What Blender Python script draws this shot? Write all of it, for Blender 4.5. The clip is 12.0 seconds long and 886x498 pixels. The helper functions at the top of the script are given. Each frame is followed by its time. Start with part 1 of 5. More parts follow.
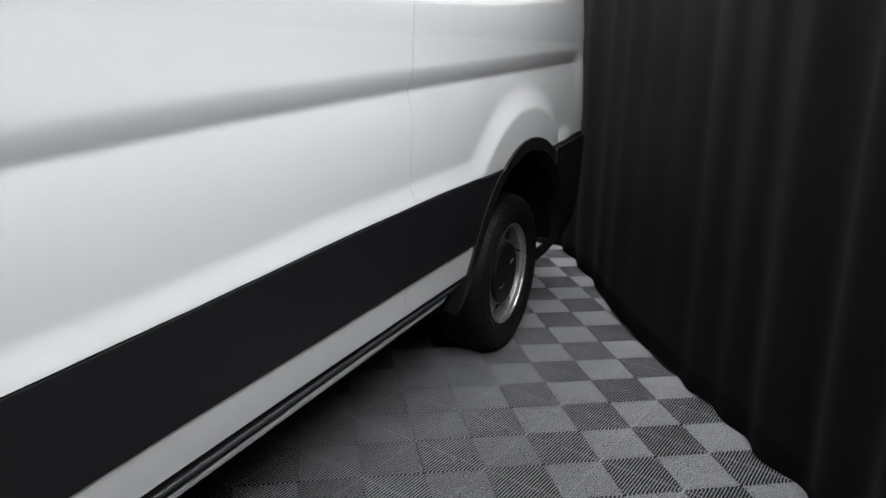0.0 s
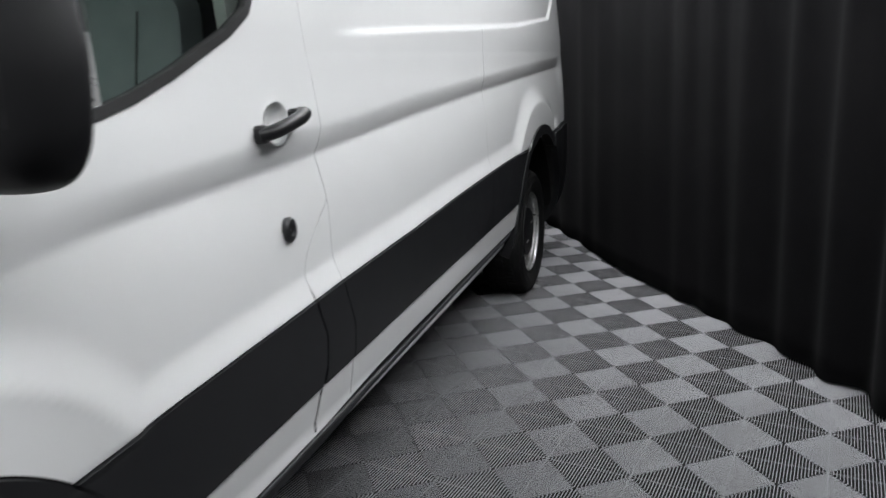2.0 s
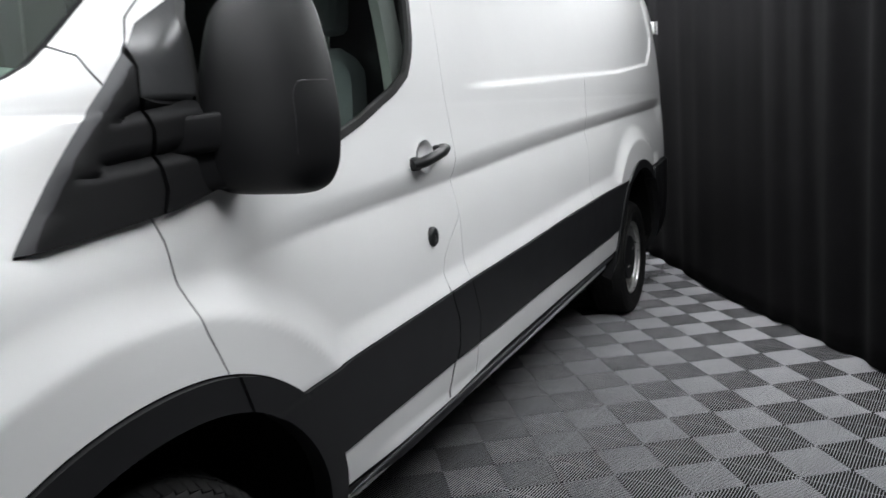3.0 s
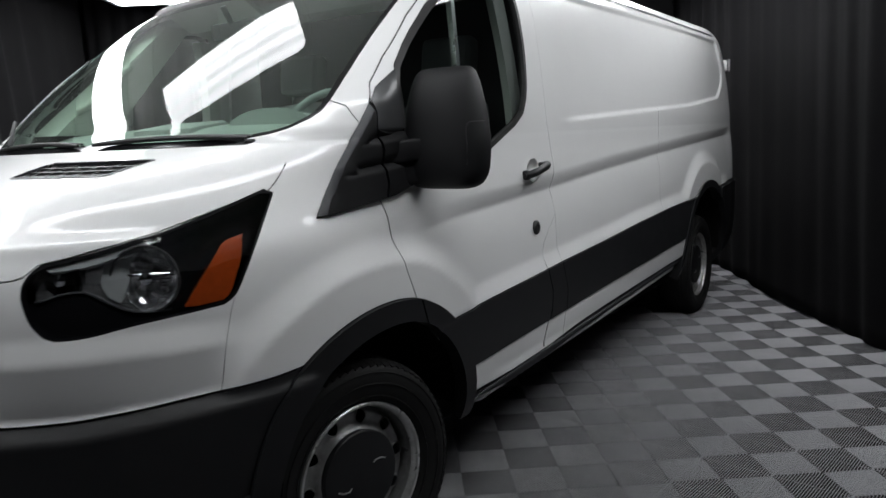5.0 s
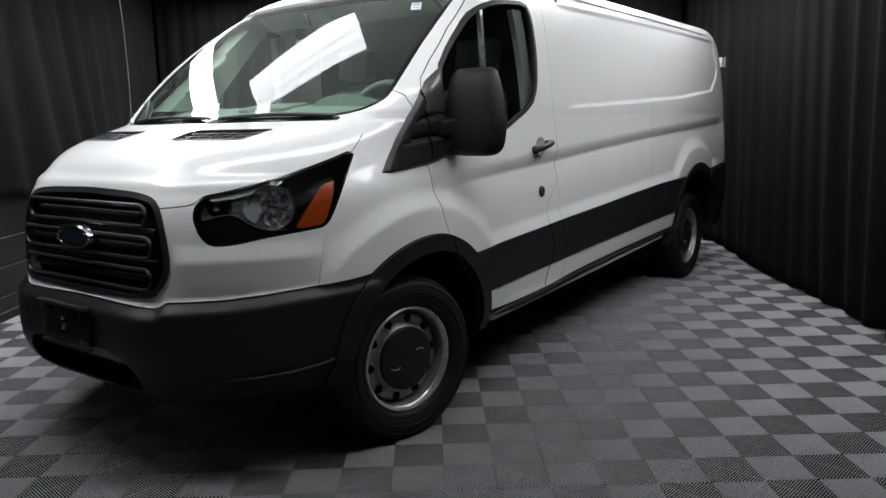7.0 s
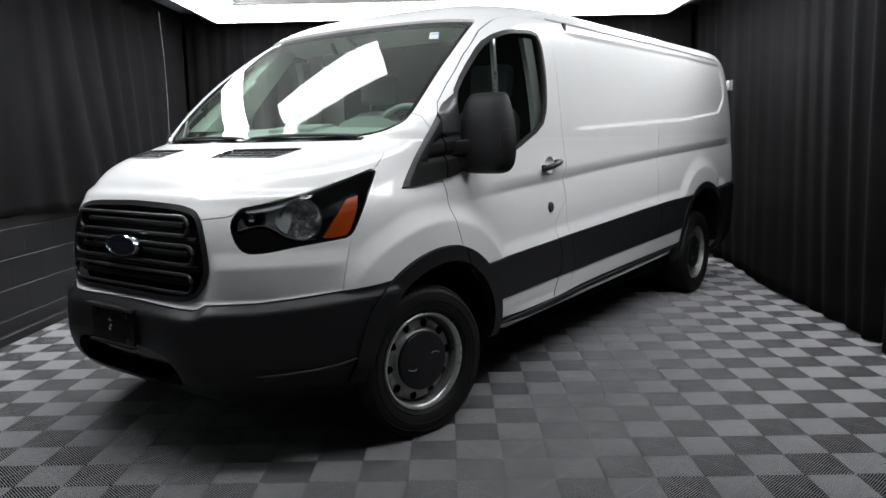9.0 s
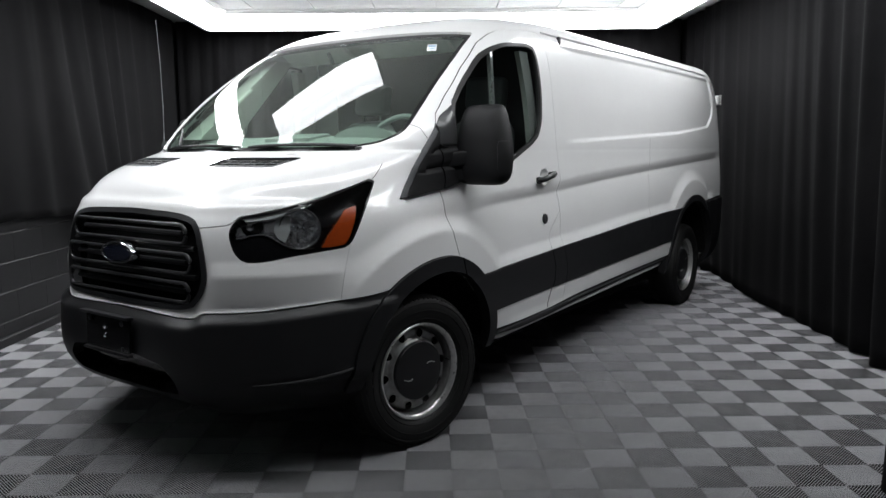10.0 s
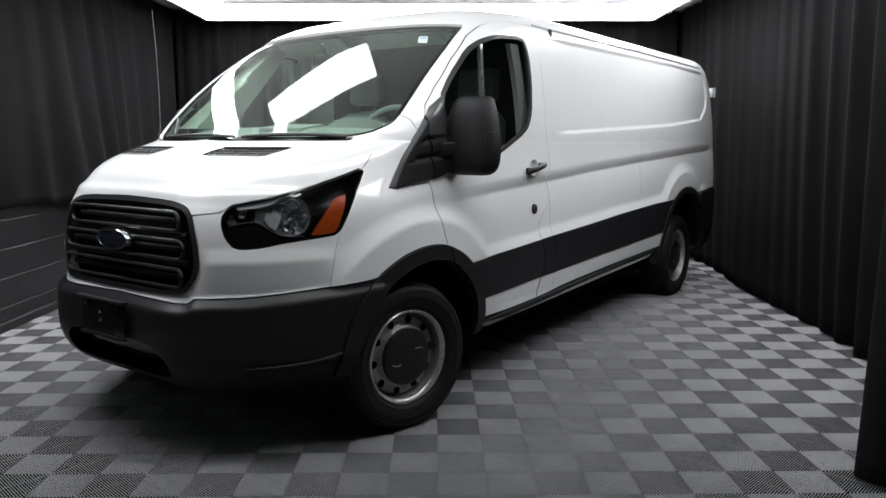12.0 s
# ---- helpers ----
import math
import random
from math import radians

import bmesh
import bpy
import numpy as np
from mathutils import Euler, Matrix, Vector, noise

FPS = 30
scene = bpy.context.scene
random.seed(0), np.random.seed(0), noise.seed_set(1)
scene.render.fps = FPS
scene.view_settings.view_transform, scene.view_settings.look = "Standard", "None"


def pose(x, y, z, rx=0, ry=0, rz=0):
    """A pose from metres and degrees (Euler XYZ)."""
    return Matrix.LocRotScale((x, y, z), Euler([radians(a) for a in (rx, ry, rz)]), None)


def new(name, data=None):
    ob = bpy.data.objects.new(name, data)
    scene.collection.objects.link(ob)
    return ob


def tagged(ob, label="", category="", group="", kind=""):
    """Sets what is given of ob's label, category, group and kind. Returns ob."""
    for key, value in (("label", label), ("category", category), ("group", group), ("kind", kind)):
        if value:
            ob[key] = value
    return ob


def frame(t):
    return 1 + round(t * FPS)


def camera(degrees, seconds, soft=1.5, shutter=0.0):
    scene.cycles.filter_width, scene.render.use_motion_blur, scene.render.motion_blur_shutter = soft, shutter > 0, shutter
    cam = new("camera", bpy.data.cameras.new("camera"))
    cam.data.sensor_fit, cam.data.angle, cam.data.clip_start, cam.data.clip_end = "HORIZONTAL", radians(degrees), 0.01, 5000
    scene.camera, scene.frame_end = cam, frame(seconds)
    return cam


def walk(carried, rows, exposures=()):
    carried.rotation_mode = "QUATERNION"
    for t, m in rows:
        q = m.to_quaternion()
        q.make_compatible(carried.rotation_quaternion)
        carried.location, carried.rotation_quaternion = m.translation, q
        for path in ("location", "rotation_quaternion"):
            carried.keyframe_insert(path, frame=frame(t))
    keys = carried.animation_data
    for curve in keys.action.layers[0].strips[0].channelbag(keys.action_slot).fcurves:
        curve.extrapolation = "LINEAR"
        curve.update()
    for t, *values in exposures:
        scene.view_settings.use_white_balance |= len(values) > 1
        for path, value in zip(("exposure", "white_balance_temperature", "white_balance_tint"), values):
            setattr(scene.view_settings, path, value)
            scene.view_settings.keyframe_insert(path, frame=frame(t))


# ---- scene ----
ROWS = [
    (0.0, 2.038, 0.816, 1.323, 74.49, -1.99, 25.69),
    (0.5, 1.994, 0.523, 1.305, 74.61, -2.13, 22.79),
    (1.0, 1.968, 0.256, 1.276, 74.77, -1.42, 20.41),
    (1.5, 1.952, -0.028, 1.262, 75.90, 0.78, 18.33),
    (2.0, 1.860, -0.303, 1.311, 75.84, 2.03, 18.76),
    (2.5, 1.906, -0.573, 1.300, 78.30, 3.57, 22.35),
    (3.0, 2.021, -0.785, 1.317, 79.52, 3.70, 26.80),
    (5.0, 2.353, -1.617, 1.350, 81.28, 2.59, 33.18),
    (5.5, 2.475, -1.867, 1.379, 80.40, 1.97, 33.93),
    (6.0, 2.627, -2.061, 1.350, 80.59, 2.12, 34.74),
    (6.5, 2.738, -2.250, 1.340, 80.19, 1.46, 34.64),
    (8.5, 2.990, -2.540, 1.338, 80.76, 1.34, 36.47),
    (9.0, 2.990, -2.586, 1.342, 81.67, 1.14, 36.41),
    (9.5, 2.968, -2.609, 1.347, 82.30, 0.76, 35.86),
    (10.0, 2.957, -2.629, 1.347, 82.43, 0.44, 35.36),
    (10.5, 2.992, -2.640, 1.355, 82.17, 0.24, 35.44),
    (11.0, 3.021, -2.643, 1.352, 82.03, 0.12, 35.51),
    (11.5, 3.044, -2.646, 1.352, 81.81, 0.06, 35.60),
    (12.0, 3.049, -2.654, 1.349, 81.69, 0.06, 35.52),
]
cam = camera(61.55, 12.0, shutter=0.4)
walk(cam, [(t, pose(x, y, z, rx, ry, rz)) for t, x, y, z, rx, ry, rz in ROWS],
     exposures=[(0.0, 0.27), (1.0, 0.48), (1.5, 0.50), (2.5, 0.28), (3.0, 0.38), (5.0, -0.45), (6.5, -0.41), (8.5, -0.06), (10.0, -0.16), (10.5, -0.18), (12.0, 0.0)])

# ---- world and light: a closed room, lit by its ceiling fittings alone ----
world = bpy.data.worlds.new("world")
scene.world = world
world.use_nodes = True
world.node_tree.nodes["Background"].inputs[0].default_value = (0.02, 0.02, 0.022, 1)
world.node_tree.nodes["Background"].inputs[1].default_value = 0.0
TUBE_LIGHT = 19.0      # perimeter light boxes
PANEL_LIGHT = 12.0      # ceiling panels

# the room stands askew to the van: u runs along the room's width, w to its far end
ROOM_TURN = 36.0
CU, SU = math.cos(radians(ROOM_TURN)), math.sin(radians(ROOM_TURN))
ROOM = Matrix.Rotation(radians(ROOM_TURN), 4, "Z")
U0, U1, W0, W1, CEIL = -2.20, 3.80, -5.40, 5.20, 2.86


def room(u, w, z=0.0):
    return ROOM @ Vector((u, w, z))


# ---- materials ----
def material(name, colour, rough=0.5, metal=0.0, coat=0.0, coat_rough=0.03, grain=0.0, grain_size=200.0, bump=0.0, spots=0.0, spot_size=3.0, dark=None, spec=0.5, piece=0.0):
    m = bpy.data.materials.new(name)
    m.use_nodes = True
    nt = m.node_tree
    b = nt.nodes["Principled BSDF"]
    b.inputs["Base Color"].default_value = (*colour, 1)
    b.inputs["Roughness"].default_value = rough
    b.inputs["Metallic"].default_value = metal
    b.inputs["Specular IOR Level"].default_value = spec
    b.inputs["Coat Weight"].default_value = coat
    b.inputs["Coat Roughness"].default_value = coat_rough
    tc = nt.nodes.new("ShaderNodeTexCoord")
    link = nt.links.new
    out = None
    if spots or piece:
        big = nt.nodes.new("ShaderNodeTexNoise")
        big.inputs["Scale"].default_value = spot_size
        big.inputs["Detail"].default_value = 6
        big.inputs["Roughness"].default_value = 0.65
        link(tc.outputs["Object"], big.inputs["Vector"])
        rampn = nt.nodes.new("ShaderNodeMapRange")
        rampn.inputs["From Min"].default_value, rampn.inputs["From Max"].default_value = 0.35, 0.75
        link(big.outputs["Fac"], rampn.inputs["Value"])
        mix = nt.nodes.new("ShaderNodeMix")
        mix.data_type = "RGBA"
        mix.inputs["A"].default_value = (*colour, 1)
        mix.inputs["B"].default_value = (*(dark or tuple(c * (1 - spots) for c in colour)), 1)
        link(rampn.outputs["Result"], mix.inputs["Factor"])
        out = mix.outputs["Result"]
        if piece:
            info = nt.nodes.new("ShaderNodeObjectInfo")
            pr = nt.nodes.new("ShaderNodeMapRange")
            pr.inputs["To Min"].default_value, pr.inputs["To Max"].default_value = 1 - piece, 1 + piece
            link(info.outputs["Random"], pr.inputs["Value"])
            mul = nt.nodes.new("ShaderNodeMix")
            mul.data_type, mul.blend_type = "RGBA", "MULTIPLY"
            mul.inputs["Factor"].default_value = 1
            link(out, mul.inputs["A"])
            link(pr.outputs["Result"], mul.inputs["B"])
            out = mul.outputs["Result"]
        link(out, b.inputs["Base Color"])
        rr = nt.nodes.new("ShaderNodeMapRange")
        rr.inputs["To Min"].default_value, rr.inputs["To Max"].default_value = max(rough - 0.06, 0.02), min(rough + 0.1, 1)
        link(big.outputs["Fac"], rr.inputs["Value"])
        link(rr.outputs["Result"], b.inputs["Roughness"])
    if grain:
        fine = nt.nodes.new("ShaderNodeTexNoise")
        fine.inputs["Scale"].default_value = grain_size
        fine.inputs["Detail"].default_value = 3
        link(tc.outputs["Object"], fine.inputs["Vector"])
        bp = nt.nodes.new("ShaderNodeBump")
        bp.inputs["Strength"].default_value = grain
        bp.inputs["Distance"].default_value = bump or 0.001
        link(fine.outputs["Fac"], bp.inputs["Height"])
        link(bp.outputs["Normal"], b.inputs["Normal"])
    return m


def glass_material(name, tint, ior=1.5, rough=0.0, haze=0.0):
    m = bpy.data.materials.new(name)
    m.use_nodes = True
    nt = m.node_tree
    nt.nodes.remove(nt.nodes["Principled BSDF"])
    out = nt.nodes["Material Output"]
    clear = nt.nodes.new("ShaderNodeBsdfTransparent")
    clear.inputs[0].default_value = (*tint, 1)
    gloss = nt.nodes.new("ShaderNodeBsdfGlossy")
    gloss.inputs["Roughness"].default_value = rough
    face = nt.nodes.new("ShaderNodeLayerWeight")
    face.inputs["Blend"].default_value = 0.5
    power = nt.nodes.new("ShaderNodeMath")
    power.operation = "POWER"
    power.inputs[1].default_value = 5.0
    nt.links.new(face.outputs["Facing"], power.inputs[0])
    f0 = ((ior - 1) / (ior + 1)) ** 2 * 1.7
    fres = nt.nodes.new("ShaderNodeMath")
    fres.operation = "MULTIPLY_ADD"
    fres.inputs[1].default_value, fres.inputs[2].default_value = 1 - f0, f0
    nt.links.new(power.outputs[0], fres.inputs[0])
    mix = nt.nodes.new("ShaderNodeMixShader")
    nt.links.new(fres.outputs[0], mix.inputs[0])
    body = clear
    if haze:
        # a pale green diffuse share, painted in to brighten the pane evenly
        veil = nt.nodes.new("ShaderNodeBsdfDiffuse")
        veil.inputs[0].default_value = (0.70, 0.78, 0.72, 1)
        body = nt.nodes.new("ShaderNodeMixShader")
        body.inputs[0].default_value = haze
        nt.links.new(clear.outputs[0], body.inputs[1])
        nt.links.new(veil.outputs[0], body.inputs[2])
    nt.links.new(body.outputs[0], mix.inputs[1])
    nt.links.new(gloss.outputs[0], mix.inputs[2])
    nt.links.new(mix.outputs[0], out.inputs["Surface"])
    return m


def light_material(name, colour, strength, streak=0.0):
    m = bpy.data.materials.new(name)
    m.use_nodes = True
    nt = m.node_tree
    nt.nodes.remove(nt.nodes["Principled BSDF"])
    em = nt.nodes.new("ShaderNodeEmission")
    em.inputs[0].default_value = (*colour, 1)
    em.inputs[1].default_value = strength
    if streak:
        # lamps behind a diffuser: brighter along each tube
        tc = nt.nodes.new("ShaderNodeTexCoord")
        wave = nt.nodes.new("ShaderNodeTexWave")
        wave.bands_direction = "Y"
        wave.inputs["Scale"].default_value = streak
        nt.links.new(tc.outputs["Object"], wave.inputs["Vector"])
        mr = nt.nodes.new("ShaderNodeMapRange")
        mr.inputs["To Min"].default_value, mr.inputs["To Max"].default_value = strength * 0.75, strength * 1.15
        nt.links.new(wave.outputs["Fac"], mr.inputs["Value"])
        nt.links.new(mr.outputs["Result"], em.inputs[1])
    nt.links.new(em.outputs[0], nt.nodes["Material Output"].inputs["Surface"])
    return m


M = dict(
    paint=material("white_paint", (0.765, 0.765, 0.76), 0.36, coat=0.8, coat_rough=0.018, spots=0.03, spot_size=2.2),
    plastic=material("black_plastic", (0.0085, 0.0089, 0.0102), 0.46, spec=0.4, grain=0.35, grain_size=900, bump=0.0006, spots=0.25, spot_size=9, dark=(0.0115, 0.0115, 0.0128)),
    shell=material("fine_black_plastic", (0.0062, 0.0063, 0.0070), 0.50, spec=0.22, grain=0.35, grain_size=900, bump=0.0006, spots=0.25, spot_size=9, dark=(0.0085, 0.0085, 0.0092)),
    bumper=material("textured_black_plastic", (0.0090, 0.0093, 0.0103), 0.40, grain=0.35, grain_size=900, bump=0.0006, spots=0.25, spot_size=9, dark=(0.0120, 0.0120, 0.0130), spec=0.34),
    rocker=material("scuffed_grey_plastic", (0.035, 0.036, 0.040), 0.42, grain=0.35, grain_size=600, bump=0.0006, spots=0.35, spot_size=7),
    satin=material("satin_black_trim", (0.014, 0.0145, 0.016), 0.36, spots=0.2, spot_size=14, dark=(0.02, 0.02, 0.021)),
    gloss=material("gloss_black", (0.008, 0.008, 0.009), 0.12),
    rubber=material("tyre_rubber", (0.0075, 0.0075, 0.0075), 0.58, grain=0.4, grain_size=350, bump=0.001, spots=0.3, spot_size=20, dark=(0.010, 0.0098, 0.0096), spec=0.25),
    seal=material("rubber_seal", (0.012, 0.012, 0.012), 0.55),
    steel=material("silver_steel", (0.66, 0.66, 0.65), 0.27, metal=0.7, spots=0.45, spot_size=26, grain=0.15, grain_size=500),
    disc=material("grey_painted_steel", (0.36, 0.36, 0.355), 0.36, metal=0.7, spots=0.5, spot_size=18, grain=0.15, grain_size=500),
    facet=material("grey_gloss_trim", (0.045, 0.046, 0.048), 0.22, spots=0.2, spot_size=14),
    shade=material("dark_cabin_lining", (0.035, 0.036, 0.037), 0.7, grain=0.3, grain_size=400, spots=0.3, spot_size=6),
    reflector=material("silvered_reflector", (0.78, 0.78, 0.79), 0.13, metal=0.85),
    chrome=material("chrome", (0.75, 0.76, 0.78), 0.09, metal=1.0),
    badge=material("dark_blue_enamel", (0.009, 0.012, 0.024), 0.15, coat=1.0),
    amber=material("amber_plastic", (0.40, 0.062, 0.010), 0.22, coat=0.8, spots=0.25, spot_size=60),
    cabin=material("grey_cabin_plastic", (0.34, 0.355, 0.35), 0.55, grain=0.3, grain_size=700, spots=0.2, spot_size=8),
    trim=material("light_cabin_trim", (0.62, 0.62, 0.59), 0.6, grain=0.2, grain_size=500, spots=0.1, spot_size=7),
    seat=material("grey_vinyl", (0.25, 0.265, 0.275), 0.5, grain=0.4, grain_size=300, spots=0.25, spot_size=11),
    under=material("dark_underbody", (0.006, 0.006, 0.006), 0.9, spots=0.4, spot_size=8, spec=0.1),
    curtain=material("black_curtain_cloth", (0.0090, 0.0088, 0.0095), 0.95, grain=0.35, grain_size=420, bump=0.001, spots=0.35, spot_size=1.6, dark=(0.0138, 0.0134, 0.0140), spec=0.04),
    # the same cloth for the east side, with its shade put into the colour
    curtain_shaded=material("shaded_black_cloth", (0.0070, 0.0068, 0.0074), 0.95, grain=0.35, grain_size=420, bump=0.001, spots=0.35, spot_size=1.3, dark=(0.0115, 0.011, 0.0117), spec=0.04),
    block=material("black_painted_block", (0.0075, 0.0075, 0.0082), 0.42, grain=0.5, grain_size=60, bump=0.002, spots=0.3, spot_size=6, dark=(0.012, 0.012, 0.013)),
    mortar=material("black_painted_mortar", (0.011, 0.011, 0.0118), 0.85, spots=0.2),
    tile=material("grey_floor_plastic", (0.44, 0.44, 0.458), 0.36, spec=0.8, grain=0.2, grain_size=300, spots=0.16, spot_size=3.5, piece=0.05),
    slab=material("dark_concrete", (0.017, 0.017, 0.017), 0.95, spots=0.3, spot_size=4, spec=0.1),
    ceiling=material("white_ceiling_board", (0.80, 0.80, 0.79), 0.8, grain=0.3, grain_size=120, spots=0.05),
    white=material("white_sticker", (0.75, 0.76, 0.78), 0.5),
    blue=material("pale_blue_print", (0.25, 0.42, 0.55), 0.5),
    fitting=material("white_fitting", (0.75, 0.75, 0.74), 0.45),
    glass=glass_material("tinted_windscreen", (0.70, 0.84, 0.75), 1.55, haze=0.030),
    side_glass=glass_material("dark_side_glass", (0.44, 0.47, 0.465), 1.5),
    lens=glass_material("clear_lens", (0.90, 0.91, 0.92), 1.45),
    tube=light_material("light_box_face", (0.965, 0.99, 1.02), TUBE_LIGHT),
    # face of the front box, set weaker than the other three
    tube_low=light_material("light_box_face_dim", (0.965, 0.99, 1.02), TUBE_LIGHT * 0.80),
    panel=light_material("light_panel_face", (0.965, 0.99, 1.02), PANEL_LIGHT, streak=2.1),
)


# the cloth's nap catches light along its surface
for cloth in ("curtain", "curtain_shaded"):
    nap = M[cloth].node_tree.nodes["Principled BSDF"]
    nap.inputs["Sheen Weight"].default_value, nap.inputs["Sheen Roughness"].default_value = 0.016, 0.45


# ---- helpers for meshes ----
def finish(bm, name, mat, smooth=True, sharp=35):
    me = bpy.data.meshes.new(name)
    bm.to_mesh(me)
    bm.free()
    if mat:
        me.materials.append(mat)
    if smooth:
        me.shade_smooth()
        me.set_sharp_from_angle(angle=radians(sharp))
    return me


def part(name, bm, mat, parent=None, label="", smooth=True, m=None):
    ob = new(name, finish(bm, name, mat, smooth))
    if parent:
        ob.parent = parent
    if m is not None:
        ob.matrix_basis = m
    return tagged(ob, label)


def thing(name, label, category, m=None, group="", kind=""):
    ob = new(name)
    if m is not None:
        ob.matrix_basis = m
    return tagged(ob, label, category, group, kind)


def box(sx, sy, sz, m=Matrix(), bevel=0.0, bm=None, seg=2):
    """A box of that size round the origin of m, with rounded edges."""
    b = bmesh.new()
    bmesh.ops.create_cube(b, size=1)
    bmesh.ops.scale(b, vec=(sx, sy, sz), verts=b.verts)
    if bevel:
        bmesh.ops.bevel(b, geom=b.edges[:], offset=bevel, segments=seg, profile=0.6, affect="EDGES")
    b.transform(m)
    if bm is None:
        return b
    me = bpy.data.meshes.new("t")
    b.to_mesh(me)
    b.free()
    bm.from_mesh(me)
    bpy.data.meshes.remove(me)
    return bm


def lathe(profile, n=48, axis="X", bm=None, caps=False):
    """A surface turned from (radius, along) pairs round an axis."""
    b = bm or bmesh.new()
    rings = []
    for r, a in profile:
        ring = []
        for k in range(n):
            t = 2 * math.pi * k / n
            p = (a, r * math.cos(t), r * math.sin(t)) if axis == "X" else (r * math.cos(t), r * math.sin(t), a)
            ring.append(b.verts.new(p))
        rings.append(ring)
    for p, q in zip(rings, rings[1:]):
        for k in range(n):
            b.faces.new((p[k], p[(k + 1) % n], q[(k + 1) % n], q[k]))
    for ring in (rings[0], rings[-1]) if caps else ():
        if (ring[0].co - ring[n // 2].co).length > 1e-4:
            b.faces.new(ring)
    bmesh.ops.recalc_face_normals(b, faces=b.faces)
    return b


def tube(points, radius, n=8, bm=None, closed=False, flat=1.0):
    """A round bar along a line of points; radius may be a list."""
    b = bm or bmesh.new()
    P = [Vector(p) for p in points]
    R = radius if isinstance(radius, (list, tuple)) else [radius] * len(P)
    rings = []
    for i, p in enumerate(P):
        a, c = P[i - 1] if (i or closed) else p, P[(i + 1) % len(P)] if (i + 1 < len(P) or closed) else p
        d = (c - a).normalized()
        s = d.cross(Vector((0, 0, 1)))
        s = s.normalized() if s.length > 1e-3 else Vector((1, 0, 0))
        q = s.cross(d)
        rings.append([b.verts.new(p + R[i] * (math.cos(2 * math.pi * k / n) * s + flat * math.sin(2 * math.pi * k / n) * q)) for k in range(n)])
    pairs = list(zip(rings, rings[1:])) + ([(rings[-1], rings[0])] if closed else [])
    for p, q in pairs:
        for k in range(n):
            b.faces.new((p[k], p[(k + 1) % n], q[(k + 1) % n], q[k]))
    if not closed:
        b.faces.new(rings[0])
        b.faces.new(rings[-1])
    bmesh.ops.recalc_face_normals(b, faces=b.faces)
    return b


def loft(sections, bm=None, caps=True):
    """Skin over closed loops of equal length."""
    b = bm or bmesh.new()
    R = [[b.verts.new(p) for p in s] for s in sections]
    n = len(R[0])
    for p, q in zip(R, R[1:]):
        for k in range(n):
            b.faces.new((p[k], p[(k + 1) % n], q[(k + 1) % n], q[k]))
    if caps:
        b.faces.new(R[0])
        b.faces.new(R[-1])
    bmesh.ops.recalc_face_normals(b, faces=b.faces)
    return b


def rounded(w, h, r, n=6):
    """Points of a rounded rectangle about the origin."""
    pts = []
    for cx, cy, a0 in ((w/2 - r, h/2 - r, 0), (-w/2 + r, h/2 - r, 90), (-w/2 + r, -h/2 + r, 180), (w/2 - r, -h/2 + r, 270)):
        for k in range(n + 1):
            a = radians(a0 + 90 * k / n)
            pts.append((cx + r * math.cos(a), cy + r * math.sin(a)))
    return pts


def ramp(x, a, b):
    """A soft step from 0 at a to 1 at b."""
    t = np.clip((x - a) / (b - a), 0, 1)
    return t * t * (3 - 2 * t)


# ---- the room ----
def wall(name, a, b, z0, z1, thick, mat):
    a, b = Vector((*a, 0)), Vector((*b, 0))
    d = b - a
    m = ROOM @ Matrix.Translation((a + b) / 2 + Vector((0, 0, (z0 + z1) / 2))) @ Matrix.Rotation(math.atan2(d.y, d.x), 4, "Z")
    ob = new(name, finish(box(d.length, thick, z1 - z0), name, mat, False))
    ob.matrix_basis = m
    return tagged(ob, kind="structure")


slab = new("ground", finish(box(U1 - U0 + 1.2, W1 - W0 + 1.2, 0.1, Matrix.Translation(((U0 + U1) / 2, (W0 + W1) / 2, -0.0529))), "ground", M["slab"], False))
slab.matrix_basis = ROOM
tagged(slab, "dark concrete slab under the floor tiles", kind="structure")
wall_west = wall("wall_west", (U0 - 0.1, W0 - 0.2), (U0 - 0.1, W1 + 0.2), -0.027, CEIL + 0.1, 0.16, M["mortar"])
tagged(wall_west, "black painted concrete block wall behind the curtain")
tagged(wall("wall_east", (U1 + 0.25, W0 - 0.2), (U1 + 0.25, W1 + 0.2), -0.027, CEIL + 0.1, 0.16, M["mortar"]), "black painted wall behind the curtain")
tagged(wall("wall_north", (U0 - 0.18, W1 + 0.25), (U1 + 0.33, W1 + 0.25), -0.027, CEIL + 0.1, 0.16, M["mortar"]), "black painted wall behind the curtain")
tagged(wall("wall_south", (U0 - 0.18, W0 - 0.1), (U1 + 0.33, W0 - 0.1), -0.027, CEIL + 0.1, 0.16, M["mortar"]), "black painted wall behind the camera")

bm = bmesh.new()
nu, nw = 10, 9
du, dw = (U1 - U0 + 0.5) / nu, (W1 - W0 + 0.4) / nw
for i in range(nu):
    for k in range(nw):
        box(du - 0.012, dw - 0.012, 0.02, Matrix.Translation((U0 - 0.18 + du * (i + 0.5), W0 - 0.1 + dw * (k + 0.5), CEIL + 0.012)), 0.003, bm, 1)
box(U1 - U0 + 0.5, W1 - W0 + 0.4, 0.06, Matrix.Translation(((U0 + U1 + 0.14) / 2, (W0 + W1) / 2, CEIL + 0.055)), 0, bm)
ceiling = new("ceiling", finish(bm, "ceiling", M["ceiling"], False))
ceiling.matrix_basis = ROOM
tagged(ceiling, "white suspended ceiling boards with thin grid lines", kind="structure")


